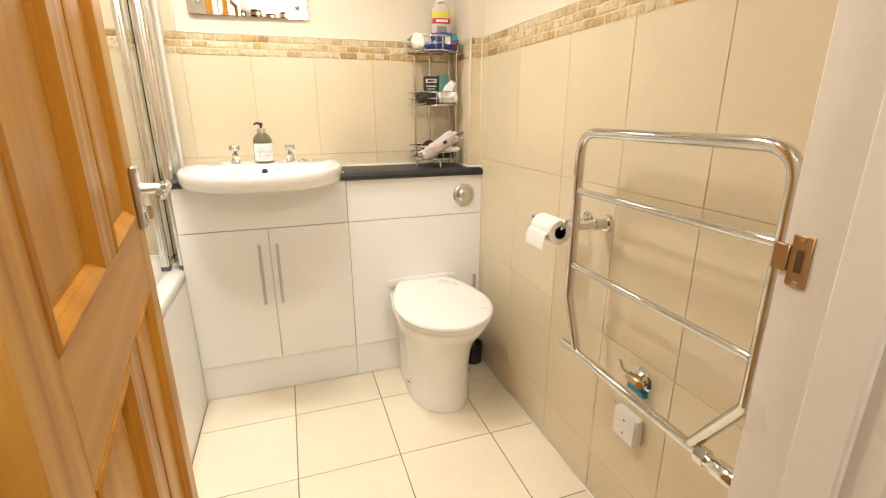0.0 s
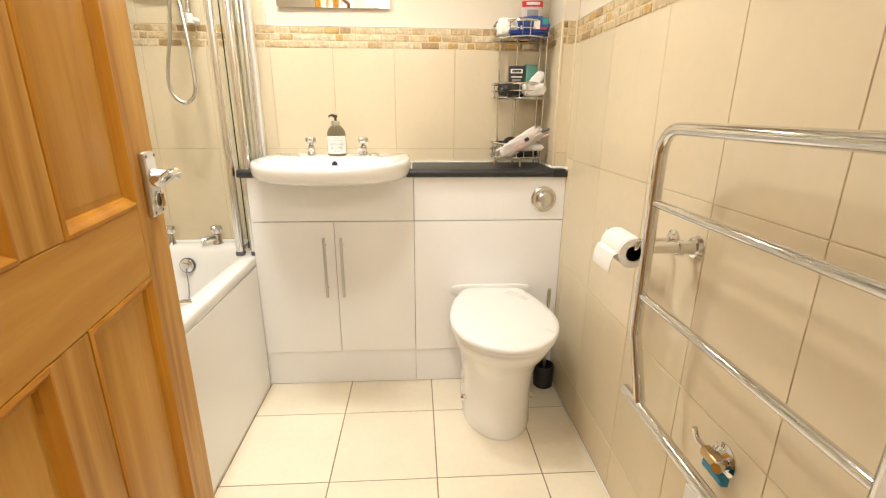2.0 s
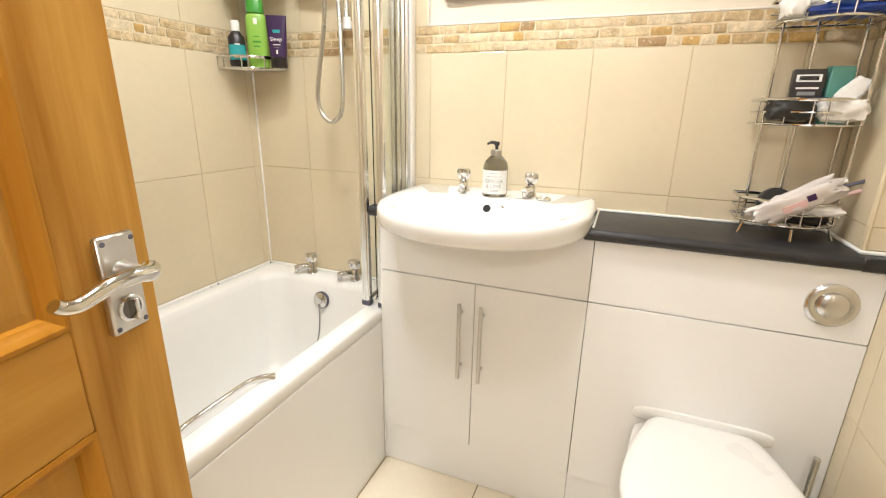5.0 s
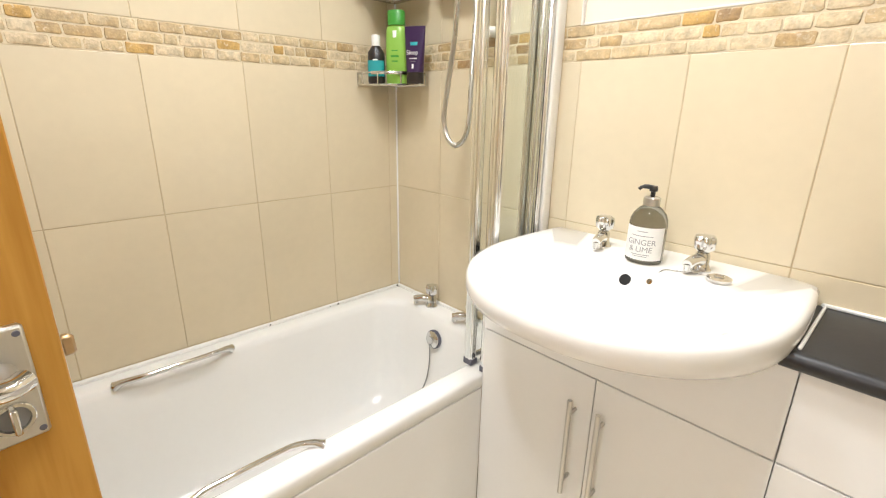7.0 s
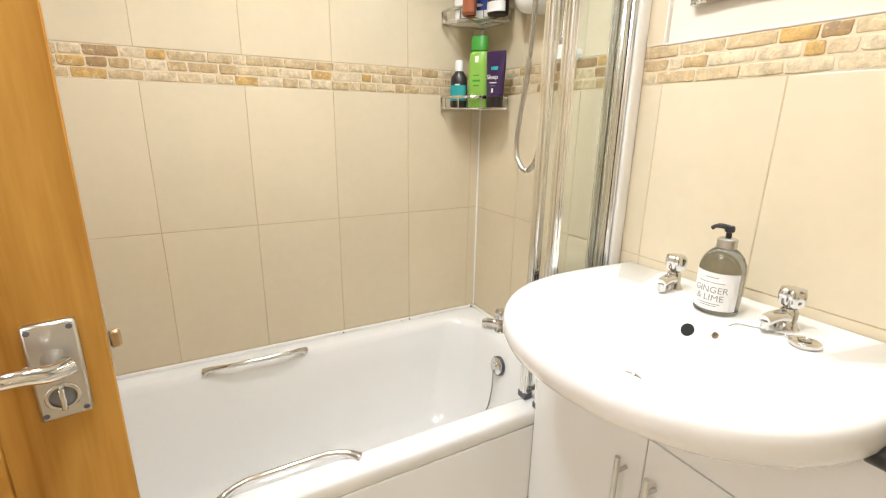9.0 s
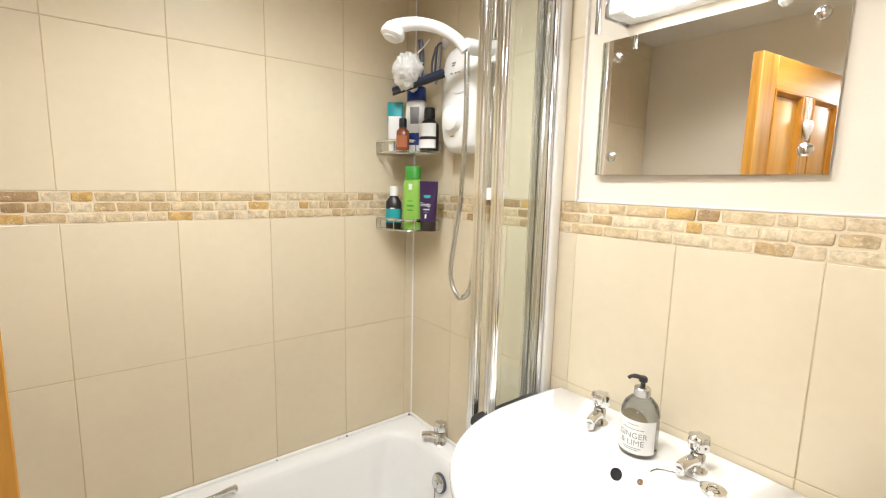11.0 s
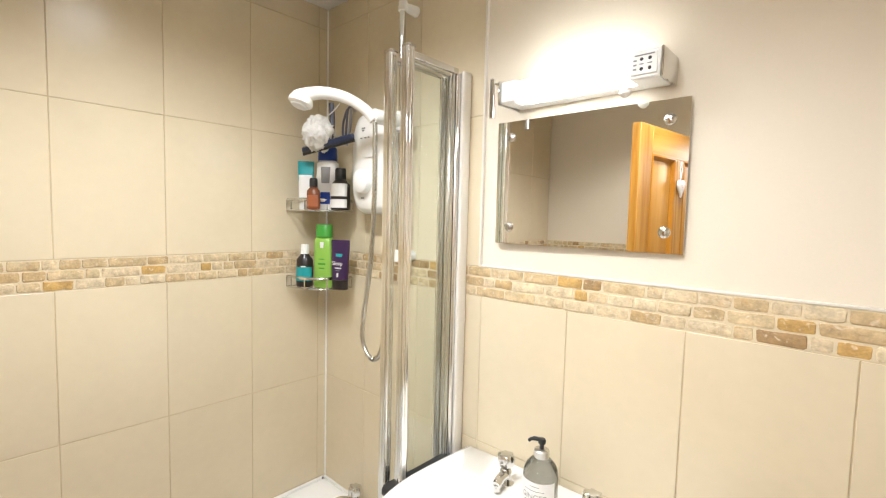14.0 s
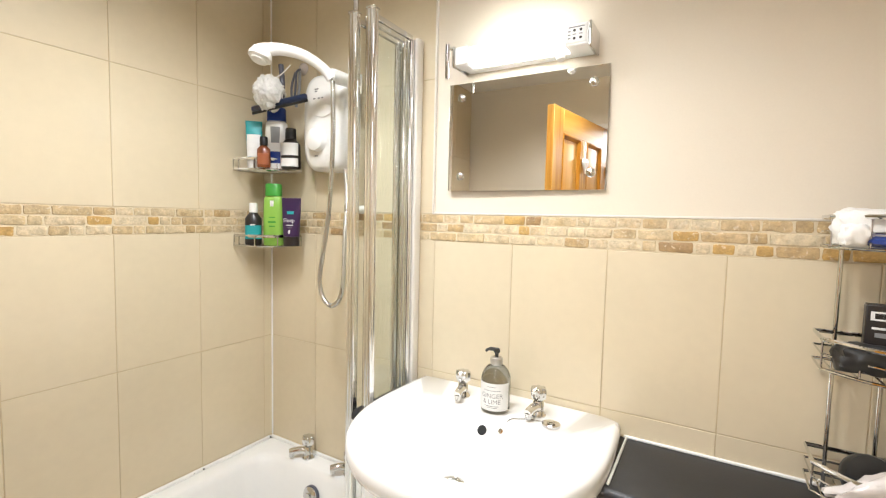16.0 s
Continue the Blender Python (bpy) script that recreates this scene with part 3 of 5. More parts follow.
def bowl(ax, ay, cy, z, n=64):
    """Inner ring of the bowl with points matched to dshape's order."""
    pts = []
    for k in range(n):
        u = k / n
        a = math.pi * (u / 0.62) if u < 0.62 else math.pi + math.pi * (u - 0.62) / 0.38
        c, s = math.cos(a), math.sin(a)
        pts.append(Vector((BCX + ax * c, cy - ay * s, z)))
    return pts


FR = 1.905
loops = [dshape(0.085, 0.900, 2.14), dshape(0.060, 0.906, 2.08), dshape(0.040, 0.915, 2.02), dshape(0.022, 0.925, 1.965), dshape(0.009, 0.937, 1.925), dshape(0.003, 0.950, 1.910), dshape(0.0, 0.966, FR), dshape(0.0, 0.980, FR), dshape(0.0015, 0.990, FR), dshape(0.006, 0.9965, FR), dshape(0.014, BZ, FR)]
for ax, ay, cy, down in ((0.255, 0.155, 2.120, 0.0005), (0.248, 0.149, 2.120, 0.002), (0.240, 0.142, 2.120, 0.005), (0.230, 0.133, 2.120, 0.010), (0.219, 0.124, 2.120, 0.019), (0.203, 0.113, 2.121, 0.034),
                         (0.176, 0.096, 2.120, 0.058), (0.120, 0.068, 2.110, 0.075), (0.05, 0.032, 2.094, 0.084), (0.022, 0.020, 2.090, 0.086)):
    loops.append(bowl(ax, ay, cy, BZ - down))
part("basin_body", loft(bm_new(), loops), CERAMIC, basin, sharp=80)
# Solid disc, coloured black for the shade inside the overflow.
part("overflow_hole", lathe(bm_new(), [(0.0125, -0.008), (0.0120, 0.0024), (0.0085, 0.0032), (0, 0.0034)], 20, m=pose(0.033, 2.240, BZ - 0.027, 60)), HOLE_BLACK, basin)
w = part("basin_waste", lathe(bm_new(), [(0.028, 0), (0.028, 0.003), (0.022, 0.004), (0.018, 0.001), (0, 0.001)], 28, at=(0.034, 2.090, BZ - 0.0863)), CHROME, basin)
# Grey disc on the waste, its colour standing for the hole's shade.
part("waste_hole", lathe(bm_new(), [(0.014, 0.0012), (0.010, 0.0018), (0, 0.0018)], 20, at=(0.034, 2.090, BZ - 0.0856)), GREYM, w)


def pillar_tap(name, label, at, rz, s=1.0):
    t = thing(name, label, "tap", at, "basin and bath taps", rz=rz)
    bm = bm_new()
    lathe(bm, [(0.024, 0), (0.024, 0.004), (0.020, 0.008), (0.017, 0.020), (0.0165, 0.040), (0.013, 0.046), (0.0, 0.046)], 24)
    part("tap_body", bm, CHROME, t)
    pts = smooth_path([(0, 0.0, 0.024), (0, -0.024, 0.031), (0, -0.050, 0.031), (0, -0.068, 0.027)], 5)
    bm = bm_new()
    k = len(pts) - 1
    tube(bm, pts, [0.0150 - 0.003 * i / k for i in range(k + 1)], 14)
    tube(bm, [(0, -0.061, 0.026), (0, -0.062, 0.010)], [0.0105, 0.0095], 14)
    # Black disc gives the spout's mouth its inner shade.
    part("outlet", lathe(bm_new(), [(0.0075, -0.0006), (0, -0.0006)], 14, at=(0, -0.062, 0.0095)), HOLE_BLACK, t)
    part("spout", bm, CHROME, t)
    bm = bm_new()
    loops = []
    for z, r in ((0.044, 0.011), (0.050, 0.015), (0.056, 0.0215), (0.076, 0.0235), (0.085, 0.021), (0.088, 0.014)):
        loops.append([Vector(((r + (0.0028 if z > 0.052 else 0) * math.cos(6 * TAU * i / 48)) * math.cos(TAU * i / 48), (r + (0.0028 if z > 0.052 else 0) * math.cos(6 * TAU * i / 48)) * math.sin(TAU * i / 48), z)) for i in range(48)])
    loft(bm, loops)
    part("tap_head", bm, CHROME, t, sharp=60)
    for o in t.children:
        o.matrix_local = Matrix.Scale(s, 4)
    return t


tap = pillar_tap("basin_tap", "chrome pillar tap with a fluted head on the basin", (-0.078, 2.345, BZ - 0.001), 12, 0.84)
copy_thing(tap, pose(0.138, 2.342, BZ - 0.001, 0, 0, -8))
plug = thing("basin_plug", "chrome basin plug with a chain lying by the tap", "plug", (0.186, 2.297, BZ - 0.0005))
part("plug_disc", lathe(bm_new(), [(0.019, 0), (0.022, 0.003), (0.022, 0.008), (0.018, 0.010), (0.012, 0.008), (0, 0.008)], 28), CHROME, plug)
part("plug_ring", tube(bm_new(), [(0.009 * math.cos(TAU * i / 16), 0.009 * math.sin(TAU * i / 16), 0.011) for i in range(16)], 0.0012, 6, closed=True), CHROME, plug)
part("plug_chain", tube(bm_new(), smooth_path([(-0.010, 0.004, 0.006), (-0.05, 0.006, 0.002), (-0.075, -0.004, 0.0015), (-0.095, -0.022, 0.002), (-0.103, -0.047, -0.012)], 6), 0.0014, 6), CHROME, plug)
part("chain_stay", lathe(bm_new(), [(0.006, 0), (0.006, 0.004), (0, 0.005)], 14, m=pose(-0.105, -0.053, -0.018, 60)), CHROME, plug)

soap = thing("soap_dispenser", "smoky grey pump soap bottle with a white printed label", "soap bottle", (0.034, 2.312, BZ - 0.001), rz=8)
part("bottle", lathe(bm_new(), [(0.030, 0), (0.0385, 0.003), (0.040, 0.008), (0.040, 0.088), (0.0385, 0.100), (0.033, 0.113), (0.023, 0.124), (0.0165, 0.128), (0.0155, 0.131), (0, 0.131)], 40), SOAPGLASS, soap)
part("collar", lathe(bm_new(), [(0.0165, 0.129), (0.0175, 0.130), (0.0175, 0.146), (0.015, 0.148), (0, 0.148)], 28), BRUSHED, soap, "pale metal collar")
bm = lathe(bm_new(), [(0.005, 0.147), (0.005, 0.159), (0.0085, 0.161), (0.009, 0.168), (0.007, 0.172), (0, 0.173)], 20)
tube(bm, smooth_path([(0, 0, 0.168), (-0.014, -0.005, 0.170), (-0.023, -0.008, 0.168), (-0.028, -0.010, 0.163)], 5), [0.0050] * 8 + [0.0038] * 8, 10)
part("pump", bm, BLACK, soap, "black pump head")
bm = bm_new()
cols = [[bm.verts.new((0.0404 * math.sin(a), -0.0404 * math.cos(a), z)) for z in (0.012, 0.086)] for a in [radians(-72 + 6 * i) for i in range(25)]]
for a, b in zip(cols, cols[1:]):
    bm.faces.new((a[0], b[0], b[1], a[1]))
lab = part("label", bm, WHITE, soap, "white printed label")


def curved_text(body, size, z, r, parent, material, lean=0.0):
    """Lettering bent round an upright cylinder."""
    ob = text_part(body, size, Matrix.Identity(4), material, parent)
    for v in ob.data.vertices:
        a = v.co.x / r + lean
        v.co = Vector(((r + v.co.z) * math.sin(a), -(r + v.co.z) * math.cos(a), z + v.co.y))
    return ob


soap.matrix_world = soap.matrix_world @ Matrix.Scale(0.94, 4)
curved_text("GINGER", 0.0175, 0.052, 0.0407, lab, INK)
curved_text("& LIME", 0.0175, 0.036, 0.0407, lab, INK)
for z, w_ in ((0.076, 0.012), (0.066, 0.024), (0.024, 0.020), (0.020, 0.016)):
    bm = bm_new()
    a0 = w_ / 0.0407
    cs = [[bm.verts.new((0.0407 * math.sin(a), -0.0407 * math.cos(a), zz)) for zz in (z, z + 0.0014)] for a in [(-a0 + 2 * a0 * i / 6) for i in range(7)]]
    for a, b in zip(cs, cs[1:]):
        bm.faces.new((a[0], b[0], b[1], a[1]))
    part("small_print", bm, GREYM, lab)

# ---- toilet ----
wc = thing("toilet", "white ceramic back-to-wall toilet with the lid closed", "toilet", (0.668, 0, 0))


def egg(z, hw, yf, yb, n=60, p=2.3, flat=0.75):
    """An egg-shaped ring: round in front, sides drawn in towards a straight back edge."""
    pts = []
    ym = yf + (yb - yf) * 0.46
    half = n // 2
    for k in range(half):
        a = -math.pi + math.pi * k / half
        pts.append(Vector((hw * math.cos(a), ym + (ym - yf) * math.sin(a), z)))
    for k in range(n - half):
        u = k / (n - half)
        if u < 0.34:
            t = u / 0.34
            pts.append(Vector((hw * (1 - (1 - flat) * t ** 1.7), ym + (yb - 0.02 - ym) * t, z)))
        elif u < 0.66:
            t = (u - 0.34) / 0.32
            q = 1 - 2 * t
            pts.append(Vector((hw * flat * math.copysign(abs(q) ** 0.8, q), yb - 0.02 * abs(q) ** 8, z)))
        else:
            t = 1 - (u - 0.66) / 0.34
            pts.append(Vector((-hw * (1 - (1 - flat) * t ** 1.7), ym + (yb - 0.02 - ym) * t, z)))
    return pts


loops = [egg(0.001, 0.132, 1.788, UY - 0.001, flat=0.95), egg(0.015, 0.134, 1.784, UY - 0.001, flat=0.95), egg(0.05, 0.131, 1.790, UY - 0.001, flat=0.95), egg(0.17, 0.132, 1.792, UY - 0.001, flat=0.95), egg(0.25, 0.142, 1.778, UY - 0.001, flat=0.95),
         egg(0.31, 0.157, 1.748, UY - 0.001, flat=0.92), egg(0.36, 0.176, 1.700, UY - 0.001, flat=0.90), egg(0.395, 0.186, 1.675, UY - 0.001, flat=0.88), egg(0.412, 0.188, 1.670, UY - 0.001, flat=0.86), egg(0.419, 0.183, 1.675, UY - 0.003, flat=0.86), egg(0.420, 0.10, 1.80, 2.1)]
part("pan", loft(bm_new(), loops), CERAMIC, wc, sharp=70)
part("seat", loft(bm_new(), [egg(0.421, 0.188, 1.664, 2.168, flat=0.67), egg(0.423, 0.192, 1.660, 2.171, flat=0.67), egg(0.436, 0.192, 1.660, 2.171, flat=0.67), egg(0.439, 0.189, 1.663, 2.168, flat=0.67)]), PLASTIC, wc, "white toilet seat", sharp=60)
part("lid", loft(bm_new(), [egg(0.4405, 0.191, 1.656, 2.174, flat=0.66), egg(0.443, 0.196, 1.651, 2.178, flat=0.66), egg(0.453, 0.196, 1.651, 2.178, flat=0.66), egg(0.459, 0.191, 1.657, 2.173, flat=0.66), egg(0.462, 0.174, 1.678, 2.158, flat=0.66), egg(0.4635, 0.12, 1.76, 2.10, flat=0.66), egg(0.464, 0.04, 1.88, 2.0)]), PLASTIC, wc, "closed white lid", sharp=60)
part("lid_hinge", tube(bm_new(), [(-0.09, 2.178, 0.440), (0.09, 2.178, 0.440)], 0.010, 12), PLASTIC, wc)
# Thin added panel standing in for a highlight reflected in the glossy unit.
bm = loft(bm_new(), [superloop(0, 0, z, ax, ay, 4) for z, ax, ay in ((0, 0.170, 0.024), (0.005, 0.170, 0.024), (0.008, 0.164, 0.020))])
bmesh.ops.transform(bm, matrix=pose(0, UY + 0.001, 0.445, 90), verts=bm.verts[:])
part("back_collar", bm, CERAMIC, wc, sharp=60)
for sx in (-1, 1):
    part("floor_bolt", lathe(bm_new(), [(0.012, 0), (0.012, 0.010), (0.008, 0.016), (0, 0.018)], 14, m=pose(sx * 0.130, 1.945, 0.085, 0, 90 * sx)), CHROME, wc)

brush = thing("toilet_brush", "black toilet brush pot with a steel handle on the floor", "toilet brush", (0.912, 2.142, 0.0))
part("pot", lathe(bm_new(), [(0.038, 0), (0.042, 0.004), (0.044, 0.10), (0.041, 0.105), (0.038, 0.10), (0.037, 0.03), (0, 0.03)], 28), BLACK, brush)
part("brush_handle", tube(bm_new(), [(0, 0, 0.03), (0, 0, 0.11), (0, 0.005, 0.46)], 0.0075, 12), BRUSHED, brush, "steel handle")

# ---- bath ----
bath = thing("bath", "white enamel bath with chrome grab handles against the tiled wall", "bath")
BX0, BX1, BY0, BY1, BR = XL + 0.001, -0.3045, 0.735, YB - 0.001, 0.606


def bring(inset, z, cr, dy=0.0, n=12):
    """A rounded rectangle inside the bath's outline."""
    x0, x1, y0, y1 = BX0 + inset, BX1 - inset, BY0 + inset + dy, BY1 - inset - dy * 0.4
    pts = []
    for cx, cy, a0 in ((x1 - cr, y0 + cr, -90), (x1 - cr, y1 - cr, 0), (x0 + cr, y1 - cr, 90), (x0 + cr, y0 + cr, 180)):
        for k in range(n):
            a = radians(a0 + 90 * k / (n - 1))
            pts.append(Vector((cx + cr * math.cos(a), cy + cr * math.sin(a), z)))
    return pts


loops = [bring(0.006, BR - 0.045, 0.012), bring(0.0, BR - 0.040, 0.014), bring(0.0, BR - 0.010, 0.014), bring(0.004, BR - 0.002, 0.016), bring(0.012, BR, 0.02),
         bring(0.058, BR - 0.001, 0.085, 0.03), bring(0.066, BR - 0.006, 0.09, 0.03), bring(0.076, BR - 0.025, 0.095, 0.035), bring(0.086, BR - 0.12, 0.10, 0.05), bring(0.105, BR - 0.26, 0.11, 0.08), bring(0.125, BR - 0.34, 0.12, 0.11), bring(0.155, BR - 0.375, 0.11, 0.15), bring(0.20, BR - 0.385, 0.08, 0.2)]
part("tub", loft(bm_new(), loops, False, True), ACRYL, bath, sharp=75)
part("bath_panel", bx(BX1 - 0.014, BX1 + 0.0006, BY0, UY + 0.002, 0.003, BR - 0.044, 0.002), UNIT, bath, "white bath panel")
part("panel_foot", bx(BX1 - 0.030, BX1 - 0.016, BY0, UY + 0.002, 0.0, 0.003, 0.0), SEAL, bath)
for x, side in ((-0.905, 1), (-0.352, -1)):
    y0, y1 = 1.445, 1.735
    pts = smooth_path([(x, y0, BR - 0.003), (x + 0.010 * side, y0 + 0.018, BR + 0.007), (x + 0.022 * side, y0 + 0.050, BR + 0.012), (x + 0.025 * side, y0 + 0.085, BR + 0.013), (x + 0.025 * side, y1 - 0.085, BR + 0.013), (x + 0.022 * side, y1 - 0.050, BR + 0.012), (x + 0.010 * side, y1 - 0.018, BR + 0.007), (x, y1, BR - 0.003)], 7)
    k = len(pts) - 1
    part("grab_handle", tube(bm_new(), pts, [0.0070 + 0.0065 * abs(2 * i / k - 1) ** 4 for i in range(k + 1)], 14), CHROME, bath, "chrome grab handle")
o = part("overflow_plate", lathe(bm_new(), [(0.030, 0), (0.030, 0.005), (0.025, 0.009), (0.014, 0.012), (0.012, 0.016), (0, 0.017)], 28, m=pose(-0.643, 2.3195, 0.5285, 82)), CHROME, bath, "round chrome overflow")
# Dark ring added behind the plate in place of its dark reflected edge.
part("overflow_gasket", lathe(bm_new(), [(0.0335, -0.004), (0.0335, 0.0035), (0.028, 0.004), (0, 0.004)], 28, m=pose(-0.643, 2.3235, 0.528, 82)), GREYP, o)
part("bath_chain", tube(bm_new(), smooth_path([(-0.643, 2.304, 0.520), (-0.641, 2.300, 0.44), (-0.648, 2.285, 0.36), (-0.66, 2.235, 0.29), (-0.655, 2.15, 0.25)], 6), 0.0022, 6), GREYM, o)
bt = pillar_tap("bath_tap", "chrome pillar tap with a fluted head on the bath rim", (-0.732, 2.392, BR - 0.001), -48, 0.95)
copy_thing(bt, pose(-0.530, 2.392, BR - 0.001, 0, 0, -48))
seal = tagged(new("sealant_line", to_mesh("sealant_line", box(box(bm_new(), XL - 0.001, XL + 0.010, BY0, YB - 0.011, BR - 0.003, BR + 0.009, 0.003), XL + 0.001, BX1 - 0.05, YB - 0.010, YB - 0.0005, BR - 0.003, BR + 0.009, 0.003), SEAL)), "white silicone sealant round the bath", "sealant", kind="structure")

for y, r in ((1.883, 0.0030), (2.138, 0.0035), (2.105, 0.0022), (2.412, 0.0040)):
    part("mould_spot", lathe(bm_new(), [(r, 0), (r * 0.8, r * 0.5), (0, r * 0.7)], 10, m=pose(XL + 0.0095, y, BR + 0.004, 0, 60)), DARK, seal)

# ---- bath screen ----
screen = thing("bath_screen", "folded bath screen with polished chrome posts and clear glass", "bath screen")
SZ0, SZ1 = 0.612, 2.028


def post(name, x, y, w, d, z0, z1, ribs=True, label=""):
    """A fluted chrome extrusion."""
    pts = []
    n = 40
    for k in range(n):
        a = TAU * k / n
        c, s = math.cos(a), math.sin(a)
        q = 1 - (0.10 if ribs and k % 5 == 0 else 0)
        pts.append((w * q * math.copysign(abs(c) ** 0.7, c), d * q * math.copysign(abs(s) ** 0.7, s)))
    return part(name, loft(bm_new(), [[Vector((x + a, y + b, z)) for a, b in pts] for z in (z0, z1)]), ALUM, screen, label, sharp=25)


for x in (-0.366, -0.304):
    p = post("folding_post", x, 2.212, 0.0155, 0.013, SZ0 + 0.01, SZ1, True, "fluted chrome post")
    part("post_cap", bx(x - 0.015, x + 0.015, 2.199, 2.226, SZ1, SZ1 + 0.008, 0.003), CHROME, p)
    part("post_foot", bx(x - 0.016, x + 0.016, 2.198, 2.226, SZ0 - 0.006, SZ0 + 0.014, 0.003), GREYP, p)
post("wall_post", -0.310, 2.398, 0.014, 0.014, SZ0, SZ1 - 0.015)
post("wall_post", -0.335, 2.402, 0.010, 0.012, SZ0, SZ1 - 0.015)
post("wall_post", -0.360, 2.402, 0.010, 0.012, SZ0, SZ1 - 0.015)
post("wall_channel", -0.290, 2.412, 0.007, 0.017, SZ0, SZ1 - 0.012, False, "white wall channel").data.materials[0] = GLOSSW
for x in (-0.366, -0.335, -0.304):
    g = part("glass_panel", bx(x - 0.002, x + 0.002, 2.224, 2.388, SZ0 + 0.02, SZ1 - 0.02, 0.0005), GLASS, screen, "clear glass panel")
    g.visible_shadow = False
    part("glass_rail", bx(x - 0.006, x + 0.006, 2.224, 2.390, SZ1 - 0.020, SZ1 - 0.004, 0.002), CHROME, g)
    part("glass_rail", bx(x - 0.006, x + 0.006, 2.224, 2.390, SZ0 + 0.008, SZ0 + 0.022, 0.002), CHROME, g)

# ---- shower ----
heater = thing("shower_unit", "white electric shower unit with a round control knob on the tiles", "shower", (-0.632, YB, 1.795))


def yz_loop(depth, hw, hh, p, dx=0.0, n=48):
    return [Vector((dx + v.x, -depth, v.y)) for v in superloop(0, 0, 0, hw, hh, p, n)]


part("casing", loft(bm_new(), [yz_loop(0.0005, 0.098, 0.160, 4), yz_loop(0.050, 0.098, 0.160, 4), yz_loop(0.066, 0.093, 0.155, 3.6), yz_loop(0.076, 0.080, 0.140, 3.2), yz_loop(0.080, 0.055, 0.110, 2.8)]), PLASTIC, heater, sharp=60)
part("control_knob", loft(bm_new(), [yz_loop(0.072, 0.040, 0.040, 2.2, -0.012), yz_loop(0.100, 0.035, 0.035, 2.2, -0.012), yz_loop(0.105, 0.025, 0.025, 2.2, -0.012)]), PLASTIC, heater).location = (0, 0, -0.058)
part("front_swoosh", loft(bm_new(), [yz_loop(0.070, 0.050, 0.028, 2.0, 0.0), yz_loop(0.084, 0.042, 0.020, 2.0, 0.0)]), WHITE, heater).location = (0.01, 0, 0.035)
for i, (x, z, w_) in enumerate(((-0.020, 0.105, 0.016), (-0.022, 0.098, 0.010), (-0.030, 0.075, 0.008), (-0.010, 0.075, 0.008), (0.006, 0.075, 0.006), (-0.020, -0.112, 0.014))):
    part("printed_mark", box(bm_new(), x - w_ / 2, x + w_ / 2, -0.082, -0.074, z, z + 0.004), GREYM, heater)

riser = thing("shower_riser", "chrome riser rail with white end caps and a white slider", "shower rail", (-0.508, 2.376, 0))
part("rail", tube(bm_new(), [(0, 0, 1.50), (0, 0, 2.235)], 0.0095, 14), CHROME, riser)
for z in (1.495, 2.225):
    bm = bm_new()
    tube(bm, [(0, 0, z), (0, 0, z + 0.035)], [0.014, 0.012], 14)
    tube(bm, [(0, 0.005, z + 0.015), (0, YB - 2.376 - 0.0005, z + 0.015)], [0.011, 0.016], 14)
    part("end_cap", bm, PLASTIC, riser, "white end cap")
bm = bm_new()
tube(bm, [(0, 0, 1.880), (0, 0, 1.935)], 0.020, 18)
tube(bm, smooth_path([(0, -0.01, 1.908), (-0.008, -0.05, 1.910), (-0.016, -0.090, 1.912)], 5), [0.020] * 6 + [0.021] * 5, 16)
part("slider", bm, PLASTIC, riser, "white slider bracket")

head = thing("handheld_shower", "white curved handheld shower head in its bracket", "shower head", (0, 0, 0))
pts = smooth_path([(-0.522, 2.286, 1.900), (-0.540, 2.265, 1.930), (-0.572, 2.225, 1.957), (-0.608, 2.180, 1.966), (-0.638, 2.145, 1.960), (-0.658, 2.125, 1.950)], 6)
k = len(pts) - 1
part("handle", tube(bm_new(), pts, [0.0150 + 0.006 * (i / k) ** 2 for i in range(k + 1)], 16), PLASTIC, head)
hm = look((-0.650, 2.132, 1.940), (-0.662, 2.085, 1.80))
part("spray_head", lathe(bm_new(), [(0, 0.026), (0.018, 0.023), (0.028, 0.014), (0.033, 0.002), (0.033, -0.006), (0.028, -0.010), (0.025, -0.010)], 32, m=hm), PLASTIC, head)
part("spray_plate", lathe(bm_new(), [(0.024, -0.009), (0.023, -0.015), (0.020, -0.017), (0, -0.017)], 28, m=hm), WHITE, head)
hose = thing("shower_hose", "ribbed steel shower hose hanging in a loop", "shower hose")
pts = smooth_path([(-0.520, 2.288, 1.900), (-0.518, 2.288, 1.84), (-0.520, 2.290, 1.70), (-0.545, 2.300, 1.50), (-0.582, 2.305, 1.33), (-0.588, 2.305, 1.265), (-0.568, 2.305, 1.218), (-0.535, 2.305, 1.203), (-0.503, 2.306, 1.228), (-0.492, 2.310, 1.29), (-0.505, 2.330, 1.42), (-0.530, 2.365, 1.55), (-0.552, 2.380, 1.640)], 26)
part("hose_tube", tube(bm_new(), pts, [0.0078 if i % 2 else 0.0066 for i in range(len(pts))], 10), BRUSHED, hose, sharp=80)

# ---- corner caddy and what stands in it ----


